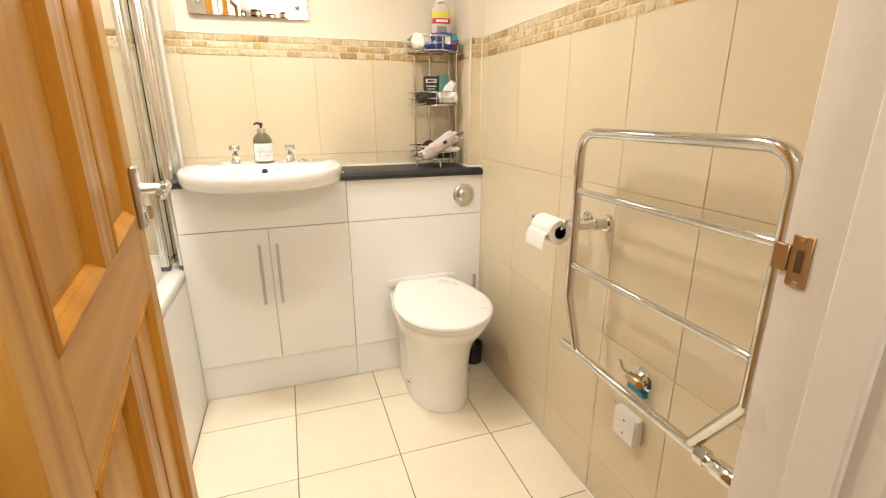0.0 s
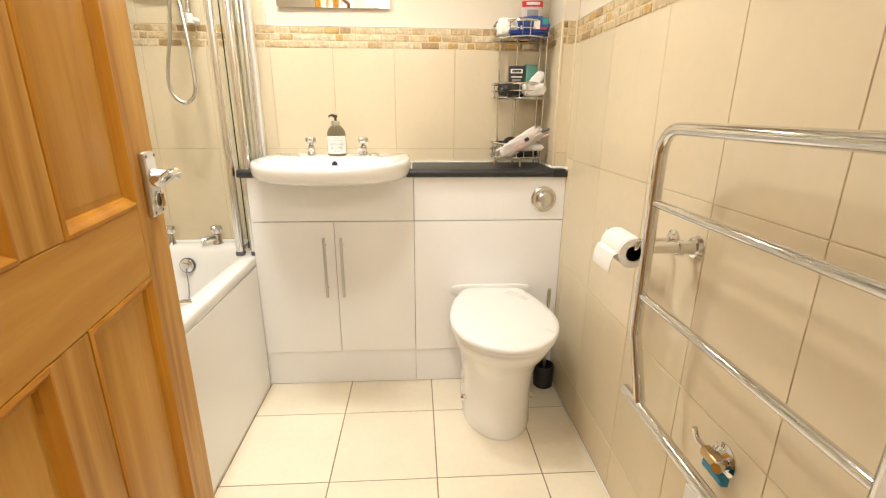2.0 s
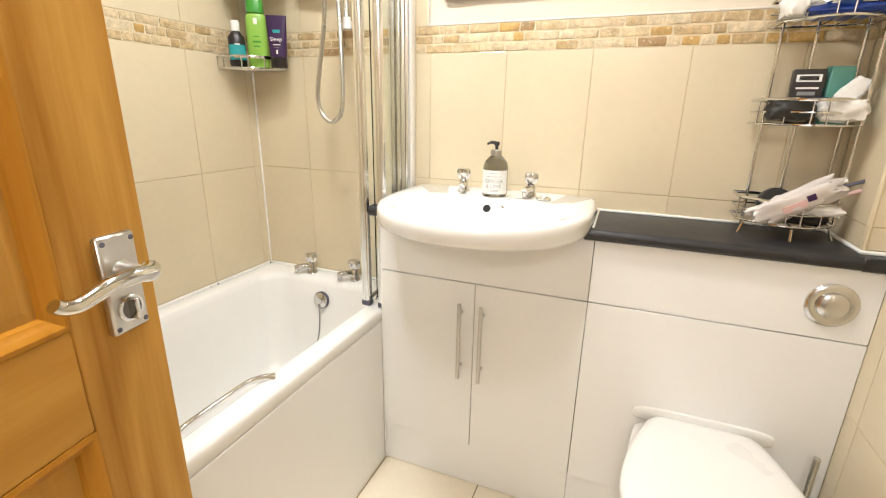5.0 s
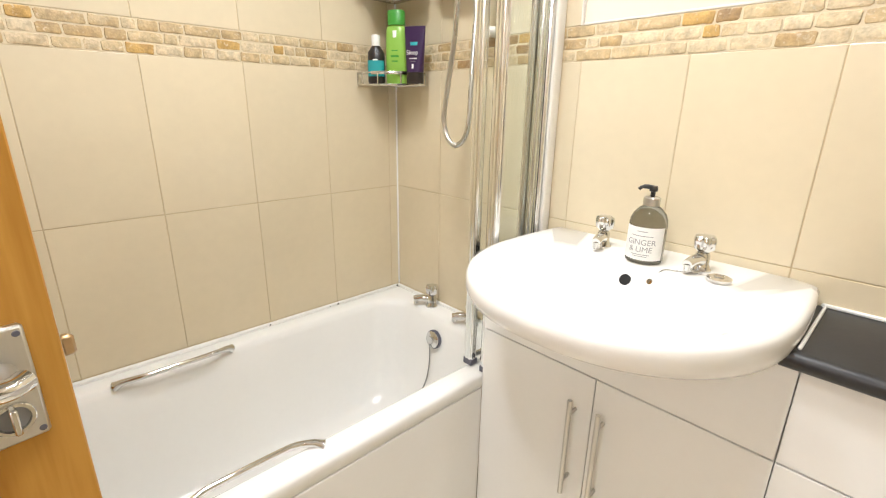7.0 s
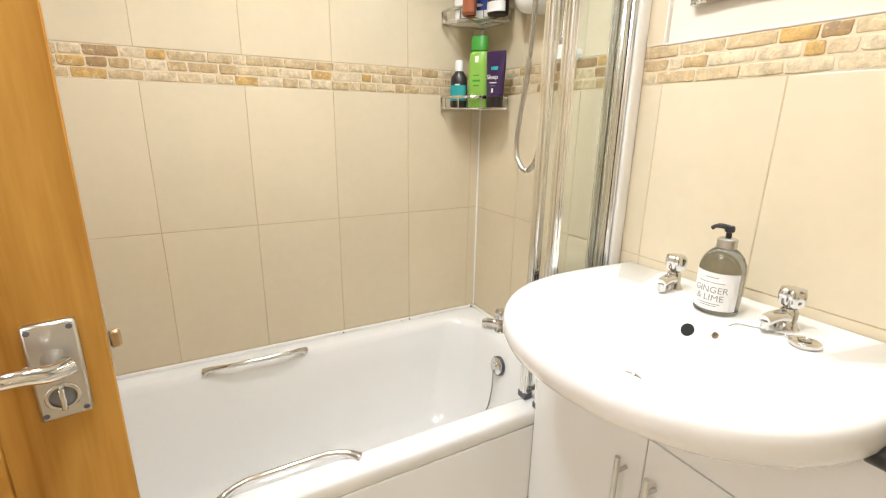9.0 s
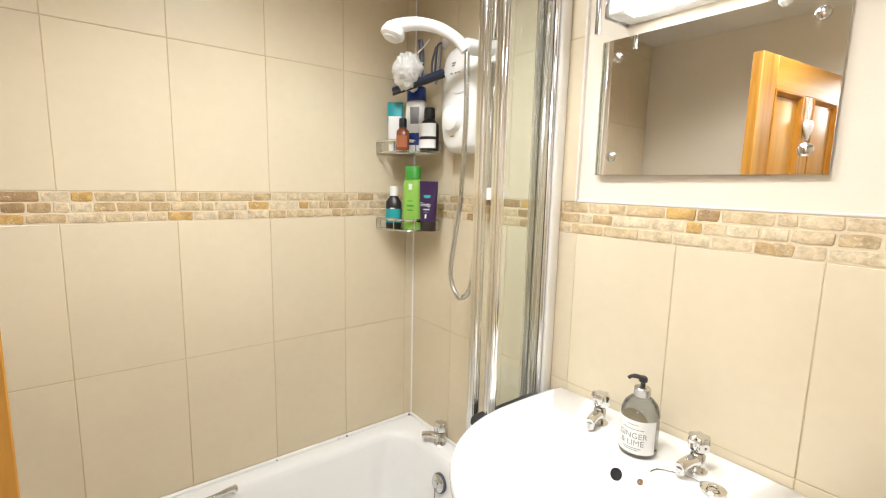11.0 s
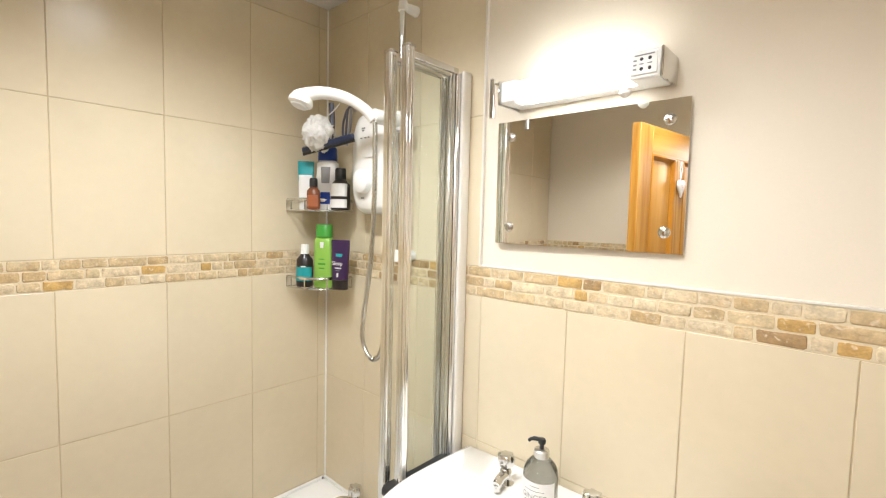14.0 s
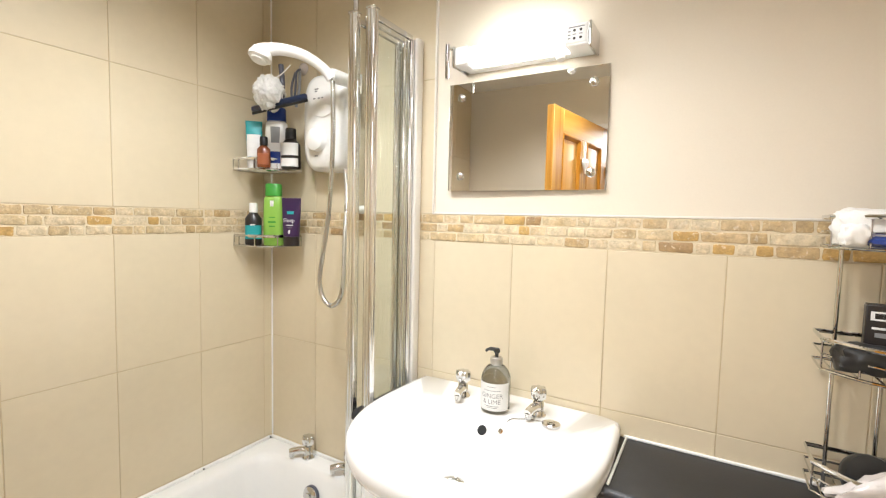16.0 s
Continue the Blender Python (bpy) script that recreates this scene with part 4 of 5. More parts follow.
def caddy_tier(z, name):
    c = thing(name, "two-rail chrome wire corner shelf holding toiletries", "shower caddy", (XL, YB, z), "corner shelves")
    # bowed front between the two walls
    line = [Vector((0.166, -0.006, 0))] + [Vector((0.166 - 0.160 * t, -0.006 - 0.160 * t, 0)) + Vector((0.045, -0.045, 0)) * math.sin(math.pi * t) for t in [i / 12 for i in range(1, 12)]] + [Vector((0.006, -0.166, 0))]
    for dz, r in ((0.003, 0.003), (0.040, 0.003)):
        part("front_rail", tube(bm_new(), [p + Vector((0, 0, dz)) for p in line], r, 8), CHROME, c)
    part("flat_band", loft(bm_new(), [[p + Vector((0, 0, 0.034)) for p in line] + [p * 0.985 + Vector((0, 0, 0.034)) for p in reversed(line)], [p + Vector((0, 0, 0.044)) for p in line] + [p * 0.985 + Vector((0, 0, 0.044)) for p in reversed(line)]]), CHROME, c)
    for i in (1, 4, 8, 11):
        part("wire_upright", tube(bm_new(), [line[i] + Vector((0, 0, 0.003)), line[i] + Vector((0, 0, 0.04))], 0.0024, 8), CHROME, c)
    for t in [i / 8 for i in range(1, 8)]:
        a, b = Vector((0.166 * t, -0.004, 0.003)), Vector((0.004, -0.166 * t, 0.003))
        part("base_wire", tube(bm_new(), [a, (a + b) / 2 + Vector((0.04, -0.04, 0)) * t, b], 0.002, 6), CHROME, c)
    for pts in ([(0.006, -0.004, 0.003), (0.166, -0.004, 0.003), (0.166, -0.004, 0.04)], [(0.004, -0.006, 0.003), (0.004, -0.166, 0.003), (0.004, -0.166, 0.04)]):
        part("side_wire", tube(bm_new(), pts, 0.0025, 8), CHROME, c)
    return c


ZLO, ZUP = 1.372, 1.640
caddy_tier(ZLO, "corner_shelf")
caddy_tier(ZUP, "corner_shelf")


def oval_bottle(name, label, at, rz, hw, hd, h, body, cap, cap_h, cap_r, neck=0.85, p=2.6, bands=()):
    """A flattened bottle with a shoulder, a cap and printed label bands (z0, z1, halfwidth, material)."""
    t = thing(name, label, "bottle", at, "toiletries", rz=rz)
    hb = h - cap_h
    L0 = [(0.001, 0.92), (0.006, 1.0), (hb * 0.55, 1.0), (hb * 0.82, 0.97), (hb * 0.94, neck), (hb, neck * 0.75)]
    part("bottle_body", loft(bm_new(), [superloop(0, 0, z, hw * s, hd * s, p, 28) for z, s in L0]), body, t, sharp=60)
    part("cap", loft(bm_new(), [superloop(0, 0, z, cap_r * s, min(cap_r, hd) * s, p, 24) for z, s in ((hb - 0.001, 1.0), (h - 0.004, 0.98), (h, 0.88))]), cap, t, sharp=50)
    for z0, z1, w_, m_ in bands:
        part("label", loft(bm_new(), [[Vector((x, y - 0.0012, z)) for x, y in [(hw * math.sin(a) * w_, -hd * math.cos(a) ** 0.6 - 0.0002) for a in [radians(-80 + 160 * i / 10) for i in range(11)]]] + [Vector((hw * w_ * 0.9, 0, z)), Vector((-hw * w_ * 0.9, 0, z))] for z in (z0, z1)]), m_, t)
    return t


def tube_bottle(name, label, at, rz, hw, h, body, cap, cap_h=0.02, bands=()):
    """A squeeze tube that stands on its cap: flat crimped top, round foot."""
    t = thing(name, label, "tube", at, "toiletries", rz=rz)
    loops = []
    for i in range(7):
        u = i / 6
        loops.append(superloop(0, 0, cap_h + (h - cap_h) * u, hw * (0.80 + 0.20 * u), 0.020 * (1 - u) + 0.0025, 2.0 + 2 * u, 28))
    part("tube_body", loft(bm_new(), loops), body, t, sharp=60)
    part("cap", loft(bm_new(), [superloop(0, 0, z, hw * 0.78, 0.021, 2.3, 24) for z in (0.0, cap_h - 0.001)]), cap, t, sharp=50)
    for z0, z1, w_, m_ in bands:
        def sec(z):
            u = (z - cap_h) / (h - cap_h)
            a, b = hw * (0.80 + 0.2 * u) * w_, 0.020 * (1 - u) + 0.0045
            return [Vector((a * math.sin(q), -b * math.cos(q) ** 0.6, z)) for q in [radians(-75 + 150 * i / 10) for i in range(11)]] + [Vector((a * 0.9, 0, z)), Vector((-a * 0.9, 0, z))]
        part("label", loft(bm_new(), [sec(z0 + (z1 - z0) * j / 3) for j in range(4)]), m_, t)
    return t


RZ = 38
oval_bottle("shampoo_bottle", "lime green shampoo bottle with a darker green cap", (-0.855, 2.342, ZLO + 0.006), RZ - 5, 0.035, 0.022, 0.218, LIME, GREEN, 0.042, 0.028, 0.92, 2.6, ((0.138, 0.158, 0.32, WHITE), (0.098, 0.101, 0.6, GREEN), (0.080, 0.086, 0.7, GREEN), (0.066, 0.070, 0.6, GREEN)))
tb = tube_bottle("conditioner_tube", "dark purple squeeze tube with white lettering", (-0.782, 2.358, ZLO + 0.006), RZ - 12, 0.035, 0.168, PURPLE, DARK, 0.034, ((0.112, 0.122, 0.55, TEAL), (0.044, 0.057, 0.22, WHITE), (0.072, 0.075, 0.66, WHITE), (0.064, 0.0655, 0.5, GREYM)))
text_part("Sleep", 0.019, pose(0, -0.0225, 0.090, 90), WHITE, tb)
oval_bottle("wash_bottle", "small dark bottle with a teal and white label and white cap", (-0.908, 2.298, ZLO + 0.006), RZ + 8, 0.028, 0.024, 0.148, DARK, WHITE, 0.032, 0.014, 0.6, 2.2, ((0.022, 0.070, 0.98, TEAL), (0.040, 0.074, 0.55, WHITE), (0.052, 0.056, 0.3, GREYM)))
oval_bottle("lotion_bottle", "white lotion bottle with a navy cap", (-0.842, 2.345, ZUP + 0.006), RZ, 0.038, 0.024, 0.212, WHITE, NAVY, 0.044, 0.032, 0.95, 2.6, ((0.09, 0.145, 0.7, GREYM), (0.02, 0.06, 0.8, NAVY)))
tube_bottle("face_wash_tube", "white squeeze tube with a teal top", (-0.905, 2.300, ZUP + 0.006), RZ + 6, 0.028, 0.165, TEAL, WHITE, 0.03, ((0.040, 0.118, 0.98, WHITE), (0.100, 0.104, 0.6, TEAL), (0.088, 0.091, 0.5, GREYM)))
oval_bottle("body_oil_bottle", "small amber bottle with an orange label and dark cap", (-0.838, 2.288, ZUP + 0.006), RZ, 0.022, 0.018, 0.104, AMBER, BLACK, 0.028, 0.013, 0.6, 2.2, ((0.010, 0.048, 0.9, ORANGE), (0.038, 0.041, 0.5, WHITE), (0.030, 0.032, 0.4, WHITE)))
oval_bottle("hair_oil_bottle", "black bottle with a plain white label", (-0.785, 2.358, ZUP + 0.006), RZ - 15, 0.033, 0.028, 0.140, DARK, BLACK, 0.036, 0.018, 0.65, 2.2, ((0.046, 0.088, 0.98, WHITE), (0.008, 0.036, 0.98, WHITE), (0.064, 0.076, 0.08, DARK)))

pouf = thing("bath_pouf", "white gathered mesh bath pouf hanging in the corner", "bath pouf", (-0.812, 2.290, 1.893))
bm = bmesh.new()
bmesh.ops.create_icosphere(bm, subdivisions=5, radius=0.046)
for v in bm.verts:
    d = v.co.normalized()
    r = 0.043 + 0.009 * noise.noise(d * 2.6) + 0.010 * (1 - abs(noise.noise(d * 6.5)) * 2) + 0.003 * noise.noise(d * 16)
    v.co = d * r
    v.co.z *= 1.15
part("mesh_ball", bm, CLOTH, pouf, sharp=180)
part("cord", tube(bm_new(), smooth_path([(0.01, 0, 0.04), (0.03, 0.03, 0.07), (0.052, 0.045, 0.098)], 5), 0.002, 6), CLOTH, pouf)
hook = thing("corner_hook", "clear suction hook with dark hanging loops", "hook", (-0.80, 2.395, 1.99))
part("hook_cup", lathe(bm_new(), [(0.022, 0), (0.020, 0.006), (0.008, 0.016), (0, 0.018)], 20, m=pose(0, YB - 2.3955, 0.02, 90)), CLEARISH, hook)
part("hook_loop", tube(bm_new(), smooth_path([(0.0, 0.02, 0.015), (0.002, 0, 0.0), (0.008, -0.010, -0.05), (0.004, -0.012, -0.10), (-0.008, -0.012, -0.10), (-0.012, -0.010, -0.05), (-0.004, 0, 0.0)], 5), 0.004, 8), GREYP, hook)
part("hook_loop", tube(bm_new(), smooth_path([(0.012, 0.005, 0.0), (0.022, -0.006, -0.06), (0.012, -0.012, -0.125)], 5), 0.005, 8), GREYM, hook)
sq = thing("squeegee", "navy blue plastic shower squeegee resting over the bottles", "squeegee", (-0.755, 2.318, 1.850))
bm = bm_new()
box(bm, -0.105, 0.105, -0.007, 0.007, -0.008, 0.012, 0.005)
sqb = part("blade_holder", bm, INKBLUE, sq)
part("blade", box(bm_new(), -0.105, 0.105, -0.0015, 0.0015, -0.016, -0.007), BLACK, sq)
part("grip", tube(bm_new(), smooth_path([(0.0, 0.004, 0.008), (0.004, 0.02, 0.03), (0.006, 0.035, 0.09), (0.006, 0.04, 0.14)], 5), 0.009, 10), GREYP, sq)
sq.matrix_world = pose(-0.775, 2.300, 1.858, 0, -10, 18)

# ---- mirror and light ----
mirror = thing("mirror", "frameless rectangular mirror with four chrome studs", "mirror", (0.036, YB + T - 0.0036, 1.720), rz=0.8)
part("mirror_plate", bx(-0.222, 0.222, -0.0105, -0.0045, -0.152, 0.152, 0.0), MIRROR, mirror, "silvered mirror glass")
part("mirror_back", bx(-0.219, 0.219, -0.0045, -0.0005, -0.149, 0.149, 0.0), GREYM, mirror)
for sx in (-0.182, 0.186):
    for sz in (-0.110, 0.112):
        part("stud", lathe(bm_new(), [(0.0115, 0), (0.0115, 0.003), (0.008, 0.006), (0, 0.007)], 24, m=pose(sx, -0.0105, sz, 90)), CHROME, mirror, "chrome stud")

light = thing("shaver_light", "lit white shaver light with a socket above the mirror", "wall light", (0, YB + T, 1.924))
part("back_plate", bx(-0.132, 0.221, -0.040, -0.0005, -0.024, 0.025, 0.004), PLASTIC, light)
part("end_block", bx(-0.134, -0.092, -0.088, -0.038, -0.026, 0.026, 0.005), PLASTIC, light)
so = part("socket_block", bx(0.166, 0.222, -0.088, -0.038, -0.026, 0.026, 0.003), PLASTIC, light, "white shaver socket")
for x in (-0.140, 0.222):
    part("end_plate", bx(x, x + 0.006, -0.090, -0.0005, -0.028, 0.028, 0.002), CHROME, light, "chrome end plate")
bm = bm_new()
prof2 = [(-0.040, -0.023), (-0.070, -0.025), (-0.084, -0.018), (-0.088, -0.007), (-0.088, 0.007), (-0.084, 0.018), (-0.070, 0.025), (-0.040, 0.023)]
loft(bm, [[Vector((x, y, z)) for y, z in prof2] for x in (-0.0915, 0.1655)])
part("diffuser", bm, DIFFUSER, light, "glowing white diffuser")
part("socket_plate", bx(0.171, 0.217, -0.0905, -0.087, -0.019, 0.020, 0.001), WHITE, so)
for x in (0.189, 0.204):
    for z in (-0.009, 0.009):
        # Flat black disc for the dark inside the pin hole.
        part("pin_hole", lathe(bm_new(), [(0.0034, 0), (0, 0.0004)], 14, m=pose(x, -0.0906, z, 90)), BLACK, so)
    part("slot_bar", bx(x - 0.004, x + 0.004, -0.0912, -0.090, -0.001, 0.001, 0.0), GREYM, so)
for z in (-0.010, -0.002, 0.006):
    part("printed_mark", bx(0.174, 0.180, -0.0912, -0.090, z, z + 0.003, 0.0), GREYM, so)
part("printed_mark", bx(0.176, 0.212, -0.0912, -0.090, 0.015, 0.0175, 0.0), GREYM, so)
cord = part("pull_toggle", tube(bm_new(), [(-0.150, -0.096, -0.058), (-0.150, -0.096, 0.032)], 0.006, 12), CHROME, light, "chrome pull toggle")
part("toggle_arm", tube(bm_new(), [(-0.150, -0.096, 0.022), (-0.136, -0.080, 0.022)], 0.004, 8), CHROME, cord)
clip = part("pull_switch", lathe(bm_new(), [(0.0025, 0.001), (0.0025, -0.010), (0.011, -0.013), (0.011, -0.019), (0.005, -0.025), (0, -0.026)], 18, at=(0.152, -0.066, -0.0245)), PLASTIC, light, "white pull switch")

# ---- rack on the worktop ----
rack = thing("wire_rack", "three-tier chrome wire rack packed with toiletries on the worktop", "rack", (0.780, 2.330, ZW))
RT = (0.036, 0.270, 0.494)
RW, RD = 0.104, 0.075
CRV = [Vector((-RW, RD, 0))] + [Vector((-RW + 2 * RW * t, RD - 0.045 - 0.105 * math.sin(math.pi * (0.12 + 0.76 * t)), 0)) for t in [i / 14 for i in range(15)]] + [Vector((RW, RD, 0))]
for z in RT:
    for dz, r in ((0.0, 0.0030), (0.028, 0.0022), (0.055, 0.0044)):
        part("tier_rail", tube(bm_new(), [p + Vector((0, 0, z + dz)) for p in CRV], r, 8, closed=True), CHROME, rack)
    for i in (1, 4, 7, 9, 12, 15):
        part("tier_upright", tube(bm_new(), [CRV[i] + Vector((0, 0, z)), CRV[i] + Vector((0, 0, z + 0.055))], 0.0018, 6), CHROME, rack)
    for i in range(7):
        x = -RW * 0.85 + RW * 1.7 * i / 6
        part("tier_base_wire", tube(bm_new(), [(x, RD, z), (x, RD - 0.045 - 0.105 * math.sin(math.pi * (0.12 + 0.76 * (x + RW) / (2 * RW))), z)], 0.0018, 6), CHROME, rack)
for x in (-0.072, 0.0, 0.095):
    part("rack_pole", tube(bm_new(), [(x, RD, 0.0), (x, RD, 0.552)], 0.0042, 10), CHROME, rack)
part("rack_pole", tube(bm_new(), [(0.098, RD - 0.09, 0.03), (0.098, RD - 0.09, 0.548)], 0.0036, 10), CHROME, rack)
for i in (2, 8, 14):
    p = CRV[i]
    part("rack_foot", tube(bm_new(), smooth_path([p + Vector((0, 0, 0.03)), p * 1.06 + Vector((0, 0, 0.012)), p * 1.10 + Vector((0, 0, 0.003))], 4), 0.003, 8), CHROME, rack)


def crumple(name, label, at, size, material, seed, rz=0, ry=0, cat="packet", rough=0.18):
    """A soft crumpled packet."""
    t = thing(name, label, cat, at, "things in the wire rack", rz=rz)
    t.matrix_world = pose(*at, 0, ry, rz)
    bm = bmesh.new()
    bmesh.ops.create_cube(bm, size=2.0)
    bmesh.ops.subdivide_edges(bm, edges=bm.edges[:], cuts=7, use_grid_fill=True)
    for v in bm.verts:
        d = v.co.copy()
        q = d / max(1.0, d.length ** 0.55)
        q *= 1 + rough * noise.noise(d * 1.7 + Vector((seed, 0, 0))) + rough * 0.8 * noise.noise(d * 4.3 + Vector((0, seed, 0)))
        v.co = Vector((q.x * size[0], q.y * size[1], q.z * size[2]))
    part("packet_body", bm, material, t, sharp=55)
    return t


def carton(name, label, at, size, material, rz=0, bands=(), cat="carton"):
    t = thing(name, label, cat, at, "things in the wire rack", rz=rz)
    part("carton_body", bx(-size[0], size[0], -size[1], size[1], 0, size[2], 0.0015), material, t)
    for z0, z1, w_, m_ in bands:
        part("label", bx(-size[0] * w_, size[0] * w_, -size[1] - 0.0008, -size[1] + 0.001, z0, z1, 0.0), m_, t)
    return t


rx0, ry0, rz0 = 0.780, 2.330, ZW
# lowest tier
pk = crumple("toiletry_pouch", "crumpled clear and pink wrapped packet leaning out of the rack", (rx0 - 0.004, ry0 - 0.058, rz0 + 0.092), (0.098, 0.022, 0.028), CLEARISH, 3.1, 4, -30, rough=0.34)
part("pink_print", box(bm_new(), -0.03, 0.02, -0.024, -0.018, -0.012, 0.004), PINK, pk)
part("purple_print", box(bm_new(), 0.022, 0.040, -0.024, -0.018, -0.004, 0.010), PURPLE, pk)
for i, (dx, dz, ln) in enumerate(((0.030, 0.0, 0.10), (0.046, -0.012, 0.085), (0.020, 0.012, 0.075))):
    rz_ = thing("disposable_razor", "dark slim razor handle sticking out of the rack", "razor", (rx0 + dx, ry0 - 0.03, rz0 + 0.090 + dz), "things in the wire rack")
    part("razor_handle", tube(bm_new(), smooth_path([(0, 0, 0), (ln * 0.4, -0.004, ln * 0.34), (ln, -0.006, ln * 0.62)], 5), [0.0035] * 6 + [0.0045] * 5, 8), (GREYP, PINK, WHITE)[i], rz_)
crumple("flannel_roll", "white folded packet in the lowest tier", (rx0 + 0.055, ry0 - 0.030, rz0 + 0.075), (0.048, 0.030, 0.014), CLOTH, 9.4, 0, 0)
part_disc = thing("black_tin", "round black lidded tin lying in the lowest tier", "tin", (rx0 - 0.020, ry0 + 0.010, rz0 + 0.075), "things in the wire rack")
part("tin_body", lathe(bm_new(), [(0.040, -0.012), (0.043, -0.008), (0.043, 0.006), (0.040, 0.012), (0.025, 0.014), (0, 0.0145)], 32, m=pose(0, 0, 0, 62, 0, 15)), BLACK, part_disc)
crumple("hair_tie_bundle", "dark bundle of hair ties in the lowest tier", (rx0 + 0.040, ry0 + 0.005, rz0 + 0.050), (0.050, 0.035, 0.018), DARK, 5.2)
# middle tier
carton("razor_box", "black carton with silver lettering standing in the rack", (rx0 - 0.012, ry0 + 0.02, rz0 + RT[1] + 0.002), (0.031, 0.013, 0.122), DARK, -6, ((0.094, 0.110, 0.78, WHITE), (0.097, 0.107, 0.60, DARK), (0.078, 0.082, 0.7, WHITE), (0.064, 0.072, 0.55, GREYM), (0.046, 0.050, 0.75, WHITE), (0.028, 0.038, 0.6, GREYM)))
carton("mint_box", "mint green carton standing in the rack", (rx0 + 0.048, ry0 + 0.024, rz0 + RT[1] + 0.002), (0.024, 0.014, 0.128), MINT, 9, ((0.050, 0.056, 0.7, WHITE), (0.040, 0.043, 0.6, WHITE)))
crumple("black_case", "glossy black zip case in the middle tier", (rx0 - 0.045, ry0 - 0.025, rz0 + RT[1] + 0.032), (0.048, 0.036, 0.026), BLACK, 1.7)
crumple("cotton_pads", "white folded cotton packet in the middle tier", (rx0 + 0.048, ry0 - 0.035, rz0 + RT[1] + 0.034), (0.046, 0.030, 0.026), CLOTH, 7.7)
crumple("white_sachet", "thin white sachet leaning in the middle tier", (rx0 + 0.070, ry0 - 0.004, rz0 + RT[1] + 0.075), (0.034, 0.008, 0.020), WHITE, 2.2, 0, -48)
# top tier
crumple("tissue_pack", "white crumpled tissue packet in the top tier", (rx0 - 0.058, ry0 - 0.012, rz0 + RT[2] + 0.036), (0.048, 0.040, 0.034), CLOTH, 4.6)
crumple("paper_roll_end", "small rolled white packet in the top tier", (rx0 - 0.080, ry0 - 0.045, rz0 + RT[2] + 0.024), (0.020, 0.018, 0.020), PAPER, 8.8)
bp_ = crumple("wipes_pack", "blue and white plastic packet in the top tier", (rx0 + 0.028, ry0 - 0.022, rz0 + RT[2] + 0.040), (0.070, 0.044, 0.034), BLUE, 6.3)
part("white_print", box(bm_new(), 0.000, 0.024, -0.045, -0.034, -0.016, 0.014), WHITE, bp_)
part("pale_print", box(bm_new(), -0.050, -0.026, -0.042, -0.030, -0.020, -0.004), WHITE, bp_)
part("red_print", box(bm_new(), 0.028, 0.050, -0.042, -0.034, -0.016, -0.008), RED, bp_)
part("pale_print", box(bm_new(), 0.034, 0.056, -0.040, -0.032, 0.002, 0.022), TEAL, bp_)
crumple("blue_cloth", "blue folded packet under the wipes", (rx0 + 0.010, ry0 - 0.02, rz0 + RT[2] + 0.013), (0.080, 0.05, 0.012), NAVY, 2.9)
mw = oval_bottle("mouthwash_bottle", "clear mouthwash bottle with yellow and red label bands", (rx0 + 0.042, ry0 + 0.036, rz0 + RT[2] + 0.056), -4, 0.042, 0.024, 0.175, CLEARISH, WHITE, 0.03, 0.020, 0.7, 2.8, ((0.060, 0.082, 1.0, RED), (0.086, 0.108, 1.0, YELLOW), (0.018, 0.050, 0.9, GREYM)))
part("white_print", bx(-0.026, 0.026, -0.0262, -0.020, 0.067, 0.076, 0.0), WHITE, mw)

# ---- right wall: towel rail, roll holder, valve, spur ----
rail = thing("towel_rail", "chrome tubular heated towel rail bent outwards at the foot", "towel rail")
TX = 0.848
YA, YC = 1.296, 0.752
bm = bm_new()
tube(bm, rounded([(TX + 0.008, 1.252, 0.548), (TX, YA, 0.70), (TX, YA, 0.72), (TX, YA, 1.148), (TX, YC, 1.148), (TX, YC, 0.72), (TX + 0.0, YC, 0.70), (TX + 0.008, 0.846, 0.548)], 0.062, 8), 0.0125, 16)
part("outer_frame", bm, CHROME, rail)
for z in (0.998, 0.792):
    part("cross_bar", tube(bm_new(), [(TX, YA, z), (TX, YC, z)], 0.0088, 14), CHROME, rail)
part("foot_bar", tube(bm_new(), [(TX + 0.006, 1.315, 0.540), (TX + 0.006, 0.800, 0.540)], 0.0125, 16), CHROME, rail)
for y in (1.300,):
    bm = tube(bm_new(), [(XR - 0.0005, y, 0.898), (XR - 0.010, y, 0.898), (XR - 0.012, y, 0.898), (XR - 0.03, y, 0.898), (TX, y, 0.898)], [0.026, 0.022, 0.016, 0.0125, 0.0125], 18)
    part("wall_bracket", bm, CHROME, rail, "chrome wall bracket")
    part("bracket_collar", tube(bm_new(), [(XR - 0.034, y, 0.898), (XR - 0.046, y, 0.898)], 0.0165, 18), CHROME, rail)
TF = TX + 0.006
part("union_nut", tube(bm_new(), [(TF, 0.828, 0.540), (TF, 0.806, 0.540)], 0.0185, 6), CHROME, rail, "chrome union nut")
part("valve_collar", tube(bm_new(), [(TF, 0.806, 0.540), (TF, 0.798, 0.540), (TF, 0.790, 0.540)], [0.015, 0.0135, 0.015], 16), CHROME, rail)
part("radiator_valve", tube(bm_new(), [(TF, 0.791, 0.540), (TF, 0.784, 0.540), (TF, 0.730, 0.540), (TF, 0.722, 0.540)], [0.016, 0.0195, 0.0195, 0.015], 18), CHROME, rail, "chrome towel rail valve")
part("supply_pipe", tube(bm_new(), rounded([(TF, 0.724, 0.540), (TF, 0.700, 0.540), (XR - 0.001, 0.700, 0.540)], 0.018, 6), 0.0085, 12), CHROME, rail)

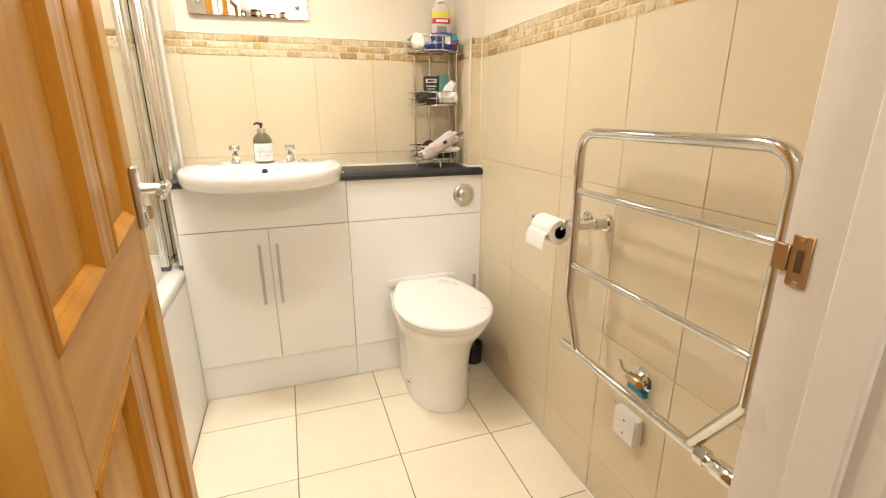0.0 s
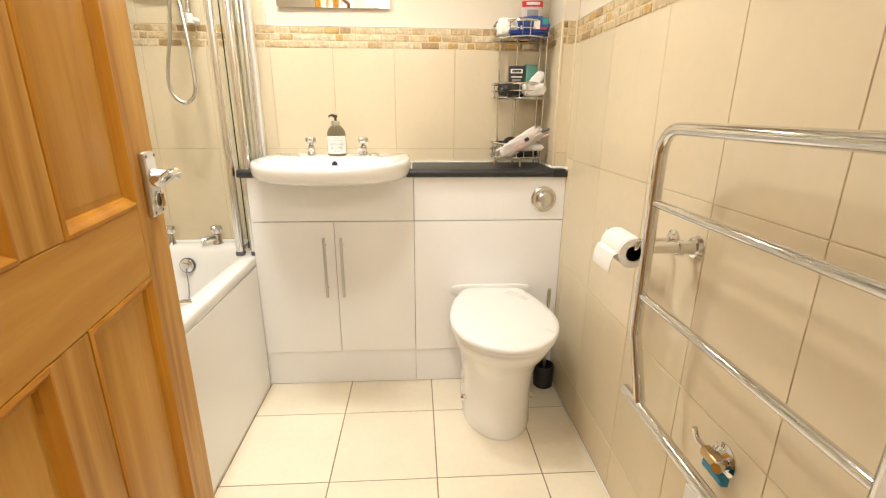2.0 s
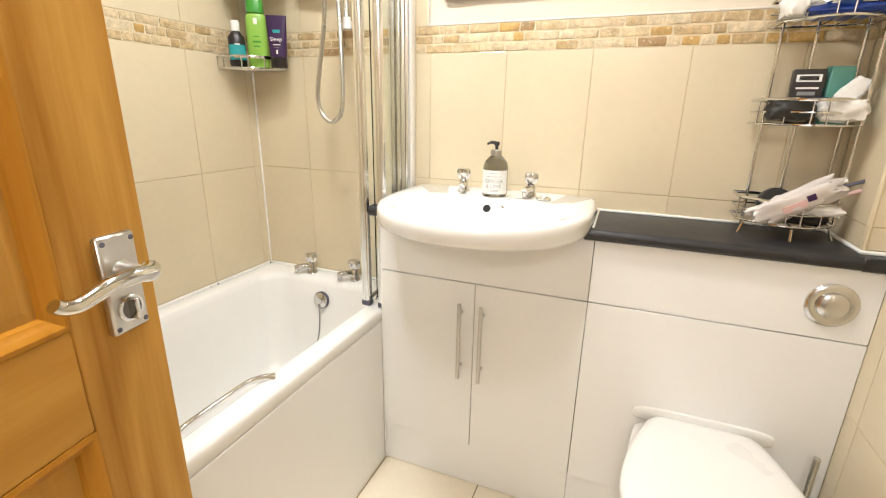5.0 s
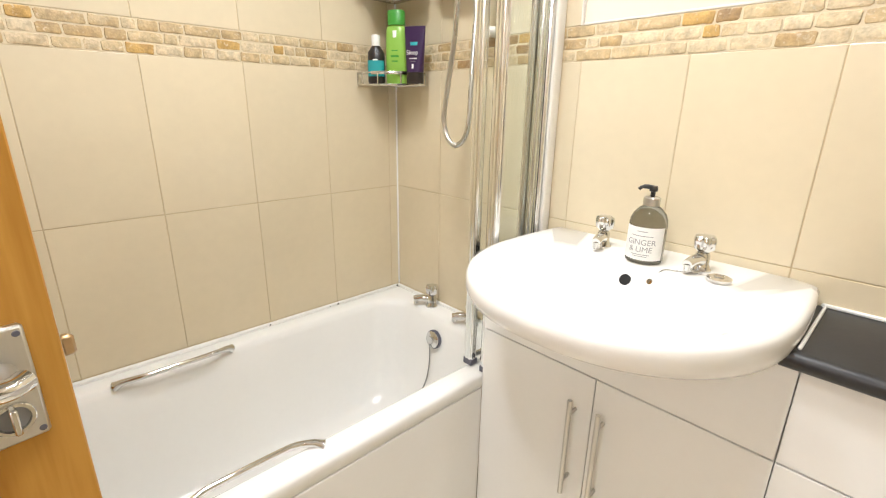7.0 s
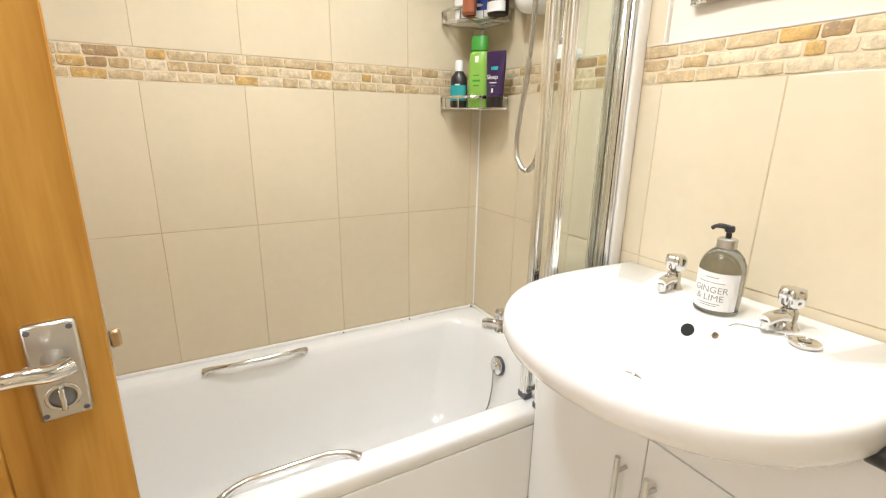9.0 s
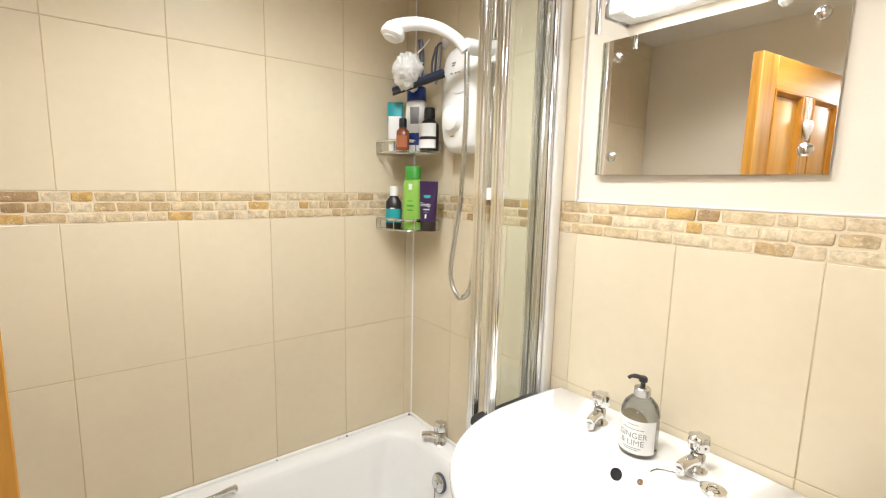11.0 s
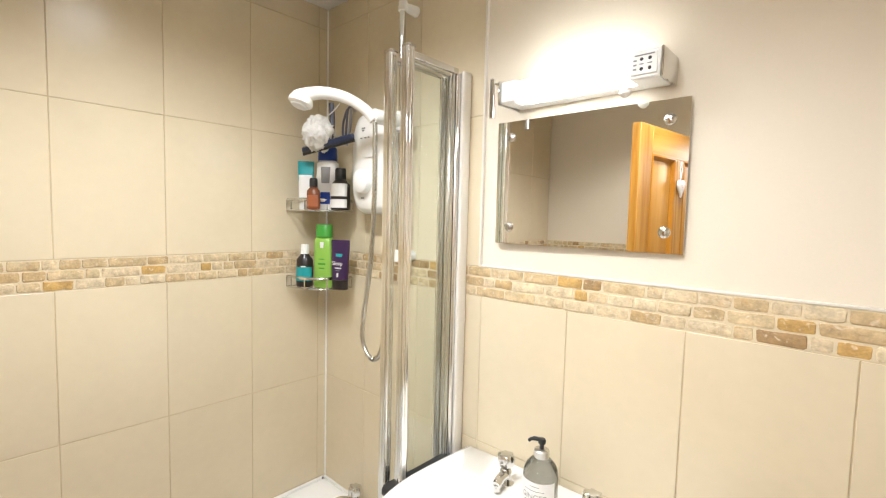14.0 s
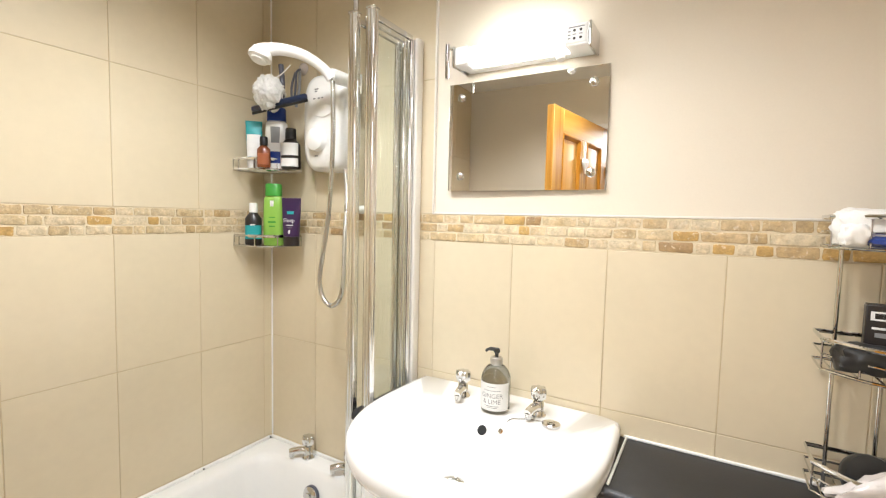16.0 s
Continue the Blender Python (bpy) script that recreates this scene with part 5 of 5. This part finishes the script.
valve = thing("wall_valve", "uncapped chrome wall outlet with blue plastic showing", "pipe fitting", (XR - 0.0005, 1.100, 0.520))
part("valve_flange", lathe(bm_new(), [(0.034, 0), (0.034, 0.003), (0.024, 0.005), (0.018, 0.012), (0.016, 0.014), (0, 0.014)], 28, m=pose(0, 0, 0, 0, -90)), CHROME, valve)
part("valve_bracket", bx(-0.034, -0.012, -0.026, 0.030, -0.010, 0.012, 0.004), BRASS, valve)
part("valve_insert", bx(-0.034, -0.014, -0.046, 0.022, -0.030, -0.006, 0.007), VALVEBLUE, valve, "blue plastic insert")
part("valve_lever", tube(bm_new(), smooth_path([(-0.02, 0.02, 0.0), (-0.035, 0.040, 0.018), (-0.04, 0.046, 0.040)], 4), 0.006, 10), CHROME, valve)
part("valve_tube", tube(bm_new(), [(-0.018, -0.02, 0.005), (-0.042, -0.034, 0.010)], 0.010, 12), CHROME, valve)
spur = thing("switch_box", "white plastic fused spur box below the towel rail", "switch", (XR - 0.0005, 1.115, 0.368))
part("box_body", bx(-0.024, 0, -0.043, 0.043, -0.043, 0.043, 0.004), PLASTIC, spur)
part("cover_plate", bx(-0.030, -0.0235, -0.041, 0.041, -0.041, 0.041, 0.003), PLASTIC, spur)
for z in (-0.02, 0.02):
    part("cover_screw", lathe(bm_new(), [(0.004, 0), (0, 0.001)], 10, m=pose(-0.030, 0.0, z, 0, -90)), GREYM, spur)
part("wall_plug", lathe(bm_new(), [(0.004, 0), (0, 0.002)], 10, m=pose(0, 0.075, 0.024, 0, -90)), GREYM, spur)

holder = thing("roll_holder", "chrome toilet roll holder on the tiled wall", "toilet roll holder", (XR - 0.0005, 1.40, 0.885))
part("holder_plate", lathe(bm_new(), [(0.024, 0), (0.024, 0.004), (0.018, 0.008), (0.008, 0.010), (0, 0.010)], 24, m=pose(0, -0.012, 0.006, 0, -90)), CHROME, holder)
part("holder_arm", tube(bm_new(), rounded([(-0.006, -0.012, 0.006), (-0.084, -0.012, 0.006), (-0.088, -0.010, -0.020), (-0.088, 0.150, -0.020)], 0.016, 6), 0.005, 10), CHROME, holder)
part("arm_tip", tube(bm_new(), [(-0.088, 0.148, -0.020), (-0.088, 0.158, -0.014)], 0.007, 10), CHROME, holder)
roll = thing("toilet_roll", "white toilet roll with a loose sheet hanging over it", "toilet roll", (XR - 0.0885, 1.452, 0.854))
rm = pose(0, -0.055, 0, -90)
part("paper", lathe(bm_new(), [(0.0195, 0), (0.0365, 0), (0.037, 0.003), (0.037, 0.101), (0.0365, 0.104), (0.0195, 0.104), (0.0195, 0.0)], 40, m=rm), PAPER, roll)
part("core", lathe(bm_new(), [(0.0180, 0.001), (0.0197, 0.001), (0.0197, 0.103), (0.0180, 0.103), (0.0180, 0.001)], 28, m=rm), CARD, roll, "brown card core")
bm = bm_new()
arc = [(-0.0380 * math.sin(a), 0.0380 * math.cos(a)) for a in [radians(-20 + 10 * i) for i in range(12)]] + [(-0.046, -0.004), (-0.052, -0.022), (-0.054, -0.040), (-0.053, -0.050)]
rows_ = [[bm.verts.new((x, y, z)) for x, z in arc] for y in (-0.050, 0.052)]
rows2 = [[bm.verts.new((x * 1.02, y, z * 1.02)) for x, z in arc] for y in (-0.050, 0.052)]
for rr_ in (rows_, rows2):
    for i in range(len(arc) - 1):
        bm.faces.new((rr_[0][i], rr_[0][i + 1], rr_[1][i + 1], rr_[1][i]))
for j in (0, 1):
    for i in range(len(arc) - 1):
        bm.faces.new((rows_[j][i], rows_[j][i + 1], rows2[j][i + 1], rows2[j][i]))
for i in (0, len(arc) - 1):
    bm.faces.new((rows_[0][i], rows_[1][i], rows2[1][i], rows2[0][i]))
part("loose_sheet", bm, PAPER, roll)

# ---- ceiling downlights ----
# Fittings for the beams above, the third one added along with its fill.
for i, (x, y, watts, cone) in enumerate(DOWNLIGHTS):
    dl = thing("downlight", "unseen small round recessed ceiling downlight, lit", "ceiling light", (x, y, ZC), "ceiling downlights")
    part("rim", lathe(bm_new(), [(0.026, -0.001), (0.040, -0.001), (0.040, -0.004), (0.032, -0.008), (0.026, -0.006), (0.026, -0.001)], 28), CHROME, dl)
    part("lens", lathe(bm_new(), [(0.025, -0.001), (0.025, -0.004), (0, -0.004)], 24), SPOTGLOW, dl)

# ---- hall things seen in the mirror ----
shelf = thing("hall_shelf", "white wall shelf high on the hall wall", "shelf", (0.05, -0.92, 2.10))
part("shelf_board", bx(-0.5, 0.55, 0.0005, 0.16, -0.025, 0, 0.003), GLOSSW, shelf)
for i, (x, r, h) in enumerate(((-0.11, 0.045, 0.07), (0.03, 0.05, 0.09), (0.17, 0.048, 0.06), (0.31, 0.05, 0.085))):
    pt = thing("dark_pot", "small dark pot standing on the hall shelf", "pot", (x + 0.02, -0.84, 2.10), "pots on the hall shelf")
    part("pot_body", lathe(bm_new(), [(r * 0.8, 0), (r, h * 0.4), (r, h * 0.9), (r * 0.92, h), (r * 0.85, h * 0.95), (r * 0.8, h * 0.2), (0, h * 0.2)], 24), DARK, pt)
    part("pot_band", lathe(bm_new(), [(r * 1.01, h * 0.45), (r * 1.015, h * 0.6), (r * 1.01, h * 0.75)], 24), BRASS, pt)
pic = thing("picture_frame", "dark framed picture on the hall wall", "picture", (-0.36, -0.92, 1.78))
for x0, x1, z0, z1 in ((-0.16, 0.16, -0.22, -0.19), (-0.16, 0.16, 0.19, 0.22), (-0.16, -0.13, -0.19, 0.19), (0.13, 0.16, -0.19, 0.19)):
    part("frame_bar", bx(x0, x1, 0.0005, 0.022, z0, z1, 0.002), DARK, pic)
part("picture_sheet", bx(-0.13, 0.13, 0.0005, 0.006, -0.19, 0.19, 0.0), CLOTH, pic)

# ---- tiles and mosaic ----
CACHE = {}


def tile_mesh(w_, h_, material, bev, deep, name):
    """A tile with eased edges, centred, its face at z=0 and its back at -deep; meshes are shared."""
    key = (round(w_, 4), round(h_, 4), material.name, name)
    if key not in CACHE:
        bm = bm_new()
        a, b = w_ / 2, h_ / 2
        ring = lambda i, z: [Vector((-a + i, -b + i, z)), Vector((a - i, -b + i, z)), Vector((a - i, b - i, z)), Vector((-a + i, b - i, z))]
        loft(bm, [ring(0, -deep), ring(0, -bev), ring(bev * 0.3, -bev * 0.3), ring(bev, 0)], False, True)
        CACHE[key] = to_mesh(name, bm, material, 12)
    return CACHE[key]


class Face:
    """A wall face: origin, the way its columns run (u) and the way it looks (n)."""
    def __init__(self, parent, origin, u, n, v=(0, 0, 1)):
        self.parent, self.o, self.u, self.n, self.v = parent, Vector(origin), Vector(u), Vector(n), Vector(v)

    def put(self, name, me, cu, cv, lift=0.0, tilt=0.0):
        ob = new(name, me)
        p = self.o + self.u * cu + self.v * cv + self.n * lift
        m = Matrix((self.u, self.v, self.n)).transposed().to_4x4()
        m.translation = p
        ob.parent = self.parent
        ob.matrix_local = m @ pose(0, 0, 0, random.uniform(-tilt, tilt), random.uniform(-tilt, tilt), 0)
        return ob

    def slab(self, name, u0, u1, v0, v1, lift, deep, material):
        """A thin backing layer, for grout."""
        a = [self.o + self.u * uu + self.v * vv for uu, vv in ((u0, v0), (u1, v0), (u1, v1), (u0, v1))]
        bm = loft(bm_new(), [[p - self.n * (deep - lift) for p in a], [p + self.n * lift for p in a]])
        return part(name, bm, material, self.parent)


J = 0.0021


def lay(face, u0, u1, v0, v1, cols, rows, material=TILE, bev=0.0012, tilt=0.10, joint=J, name="tile", deep=0.0075, grout=GROUT):
    """Tiles on a grid of joints, cut to the stretch u0..u1, v0..v1."""
    us = sorted({u0, u1, *[c for c in cols if u0 + 0.004 < c < u1 - 0.004]})
    vs = sorted({v0, v1, *[c for c in rows if v0 + 0.004 < c < v1 - 0.004]})
    for a, b in zip(us, us[1:]):
        for c, d in zip(vs, vs[1:]):
            me = tile_mesh(b - a - joint, d - c - joint, material, bev, deep, name)
            face.put(name, me, (a + b) / 2, (c + d) / 2, 0, tilt)
    face.slab("grout", u0, u1, v0, v1, -0.0016, T - 0.0003, grout)


def stone_mesh(w_, h_, variant):
    """A tumbled stone: uneven outline, worn edges and a cleft face; meshes are shared."""
    key = (round(w_, 4), round(h_, 4), "stone", variant)
    if key not in CACHE:
        r = random.Random(variant * 31 + int(w_ * 10000))
        a, b, k = w_ / 2, h_ / 2, 0.003
        base = [(-a + k, -b), (-a * 0.3, -b), (a * 0.35, -b), (a - k, -b), (a, -b + k), (a, b - k), (a - k, b), (a * 0.3, b), (-a * 0.35, b), (-a + k, b), (-a, b - k), (-a, -b + k)]
        base = [(x + r.uniform(-0.0012, 0.0010), y + r.uniform(-0.0011, 0.0009)) for x, y in base]
        lift = [r.uniform(-0.0010, 0.0006) for _ in base]
        ring = lambda s_, z: [Vector((x - math.copysign(min(s_, abs(x)), x), y - math.copysign(min(s_, abs(y)), y), z + (l if z > -0.004 else 0))) for (x, y), l in zip(base, lift)]
        bm = loft(bm_new(), [ring(0, -0.0075), ring(0, -0.0018), ring(0.0012, 0.0), ring(0.0045, 0.0006)], False, True)
        CACHE[key] = to_mesh("mosaic_stone", bm, STONE, 35)
    return CACHE[key]


def border(face, u0, u1, v0, v1, rng):
    """Three courses of split stone mosaic of uneven lengths."""
    face.slab("mosaic_grout", u0, u1, v0, v1, -0.001, T - 0.0003, MGROUT)
    h = (v1 - v0) / 3
    for r in range(3):
        u = u0 + 0.001
        first = True
        while u < u1 - 0.008:
            w_ = rng.choice((0.034, 0.046, 0.056, 0.064, 0.076, 0.092))
            if first:
                w_, first = rng.choice((0.020, 0.036, 0.052)), False
            w_ = min(w_, u1 - u - 0.001)
            me = stone_mesh(w_ - 0.0032, h - 0.0030, rng.randrange(6))
            face.put("mosaic_stone", me, u + w_ / 2, v0 + h * (r + 0.5), rng.uniform(-0.0003, 0.0014), 0.5)
            u += w_


RB0, RB1 = 1.420, 1.500
ROWS_Z = [0.214, 0.616, 1.018, 1.420, 1.902, 2.304]
rng = random.Random(7)
f_left = Face(w_left, (XL, 0, 0), (0, 1, 0), (1, 0, 0))
f_back = Face(w_back, (0, YB, 0), (1, 0, 0), (0, -1, 0))
f_right = Face(w_right, (XR, 0, 0), (0, -1, 0), (-1, 0, 0))
f_front = Face(w_front, (0, YF, 0), (-1, 0, 0), (0, 1, 0))
CL = [1.637 + 0.252 * k for k in range(-5, 5)]
CB = [0.019 + 0.252 * k for k in range(-5, 5)]
CR = [-y for y in (0.742, 1.002, 1.274, 1.550, 1.868, 2.14)]
ROWS_R = [0.155, 0.572, 0.998]
lay(f_left, YF, YB, 0.56, RB0, CL, ROWS_Z)
lay(f_left, YF, YB, RB1, ZC, CL, ROWS_Z)
XT = -0.243
lay(f_back, XL, BX, 0.56, RB0, CB, ROWS_Z)
lay(f_back, XL, XT, RB1, ZC, CB, ROWS_Z)
lay(f_right, -(BY), -YF, 0.0, RB0, CR, ROWS_R)
lay(f_front, 0.13, -XL, 0.56, RB0, [0.40, 0.652, 0.904], ROWS_Z)
lay(f_front, -XR, -DX1 - 0.062, 0.0, RB0, [-0.85], ROWS_R)
border(f_left, YF, YB, RB0, RB1, rng)
border(f_back, XL, BX, RB0, RB1, rng)
border(f_right, -BY, -YF, RB0, RB1, rng)
border(f_front, 0.13, -XL, RB0, RB1, rng)
f_b1 = Face(boxing, (BX, 0, 0), (0, -1, 0), (-1, 0, 0))
f_b2 = Face(boxing, (0, BY, 0), (1, 0, 0), (0, -1, 0))
lay(f_b1, -YB, -BY, 0.966, RB0, [], ROWS_Z)
lay(f_b2, BX, XR, 0.966, RB0, [], ROWS_Z)
border(f_b1, -YB, -BY, RB0, RB1, rng)
border(f_b2, BX, XR, RB0, RB1, rng)
# edge trims
trim = tagged(new("tile_trim", to_mesh("tile_trim", box(bm_new(), XT - 0.001, XT + 0.005, YB - 0.0015, YB + T + 0.0005, RB1, ZC - 0.001, 0.001), GLOSSW)), "white plastic edge trim of the tiling", "trim", kind="structure")
tagged(new("tile_trim", to_mesh("tile_trim", box(bm_new(), BX - 0.003, BX + 0.005, BY - 0.003, BY + 0.005, 0.966, RB1, 0.002), TRIM)), "white plastic corner trim of the boxing", "trim", kind="structure")
bm = box(bm_new(), XT + 0.006, BX, YB - 0.001, YB + T - 0.0005, RB1, RB1 + 0.005, 0.001)
box(bm, XR - 0.001, XR + T - 0.0005, YF, BY, RB1, RB1 + 0.005, 0.001)
tagged(new("tile_trim", to_mesh("tile_trim", bm, GLOSSW)), "white bead along the top of the mosaic border", "trim", kind="structure")
bm = box(bm_new(), XR - 0.007, XR - 0.0002, YF + 0.012, UY - 0.002, 0.0, 0.008, 0.003)
box(bm, XL - 0.001, XL + 0.0045, YB - 0.0045, YB + 0.001, BR + 0.010, ZC - 0.002, 0.001)
tagged(new("sealant_line", to_mesh("sealant_line", bm, SEAL)), "white sealant line in the corners of the tiling", "sealant", kind="structure")
tagged(new("tile_trim", to_mesh("tile_trim", box(bm_new(), XR - 0.005, XR + 0.002, BY - 0.005, BY + 0.002, 0.967, RB1 + 0.004, 0.001), TRIM)), "cream sealant line where the boxing meets the tiled wall", "trim", kind="structure")
# floor
f_floor = Face(floor, (0, 0, 0), (1, 0, 0), (0, 0, 1), (0, 1, 0))
lay(f_floor, BX1 - 0.012, XR, 0.48, UY + 0.03, [0.056 + 0.358 * k for k in range(-2, 4)], [1.982 - 0.358 * k for k in range(0, 6)], FTILE, 0.0012, 0.06, 0.0036, "tile", 0.0018, FGROUT)
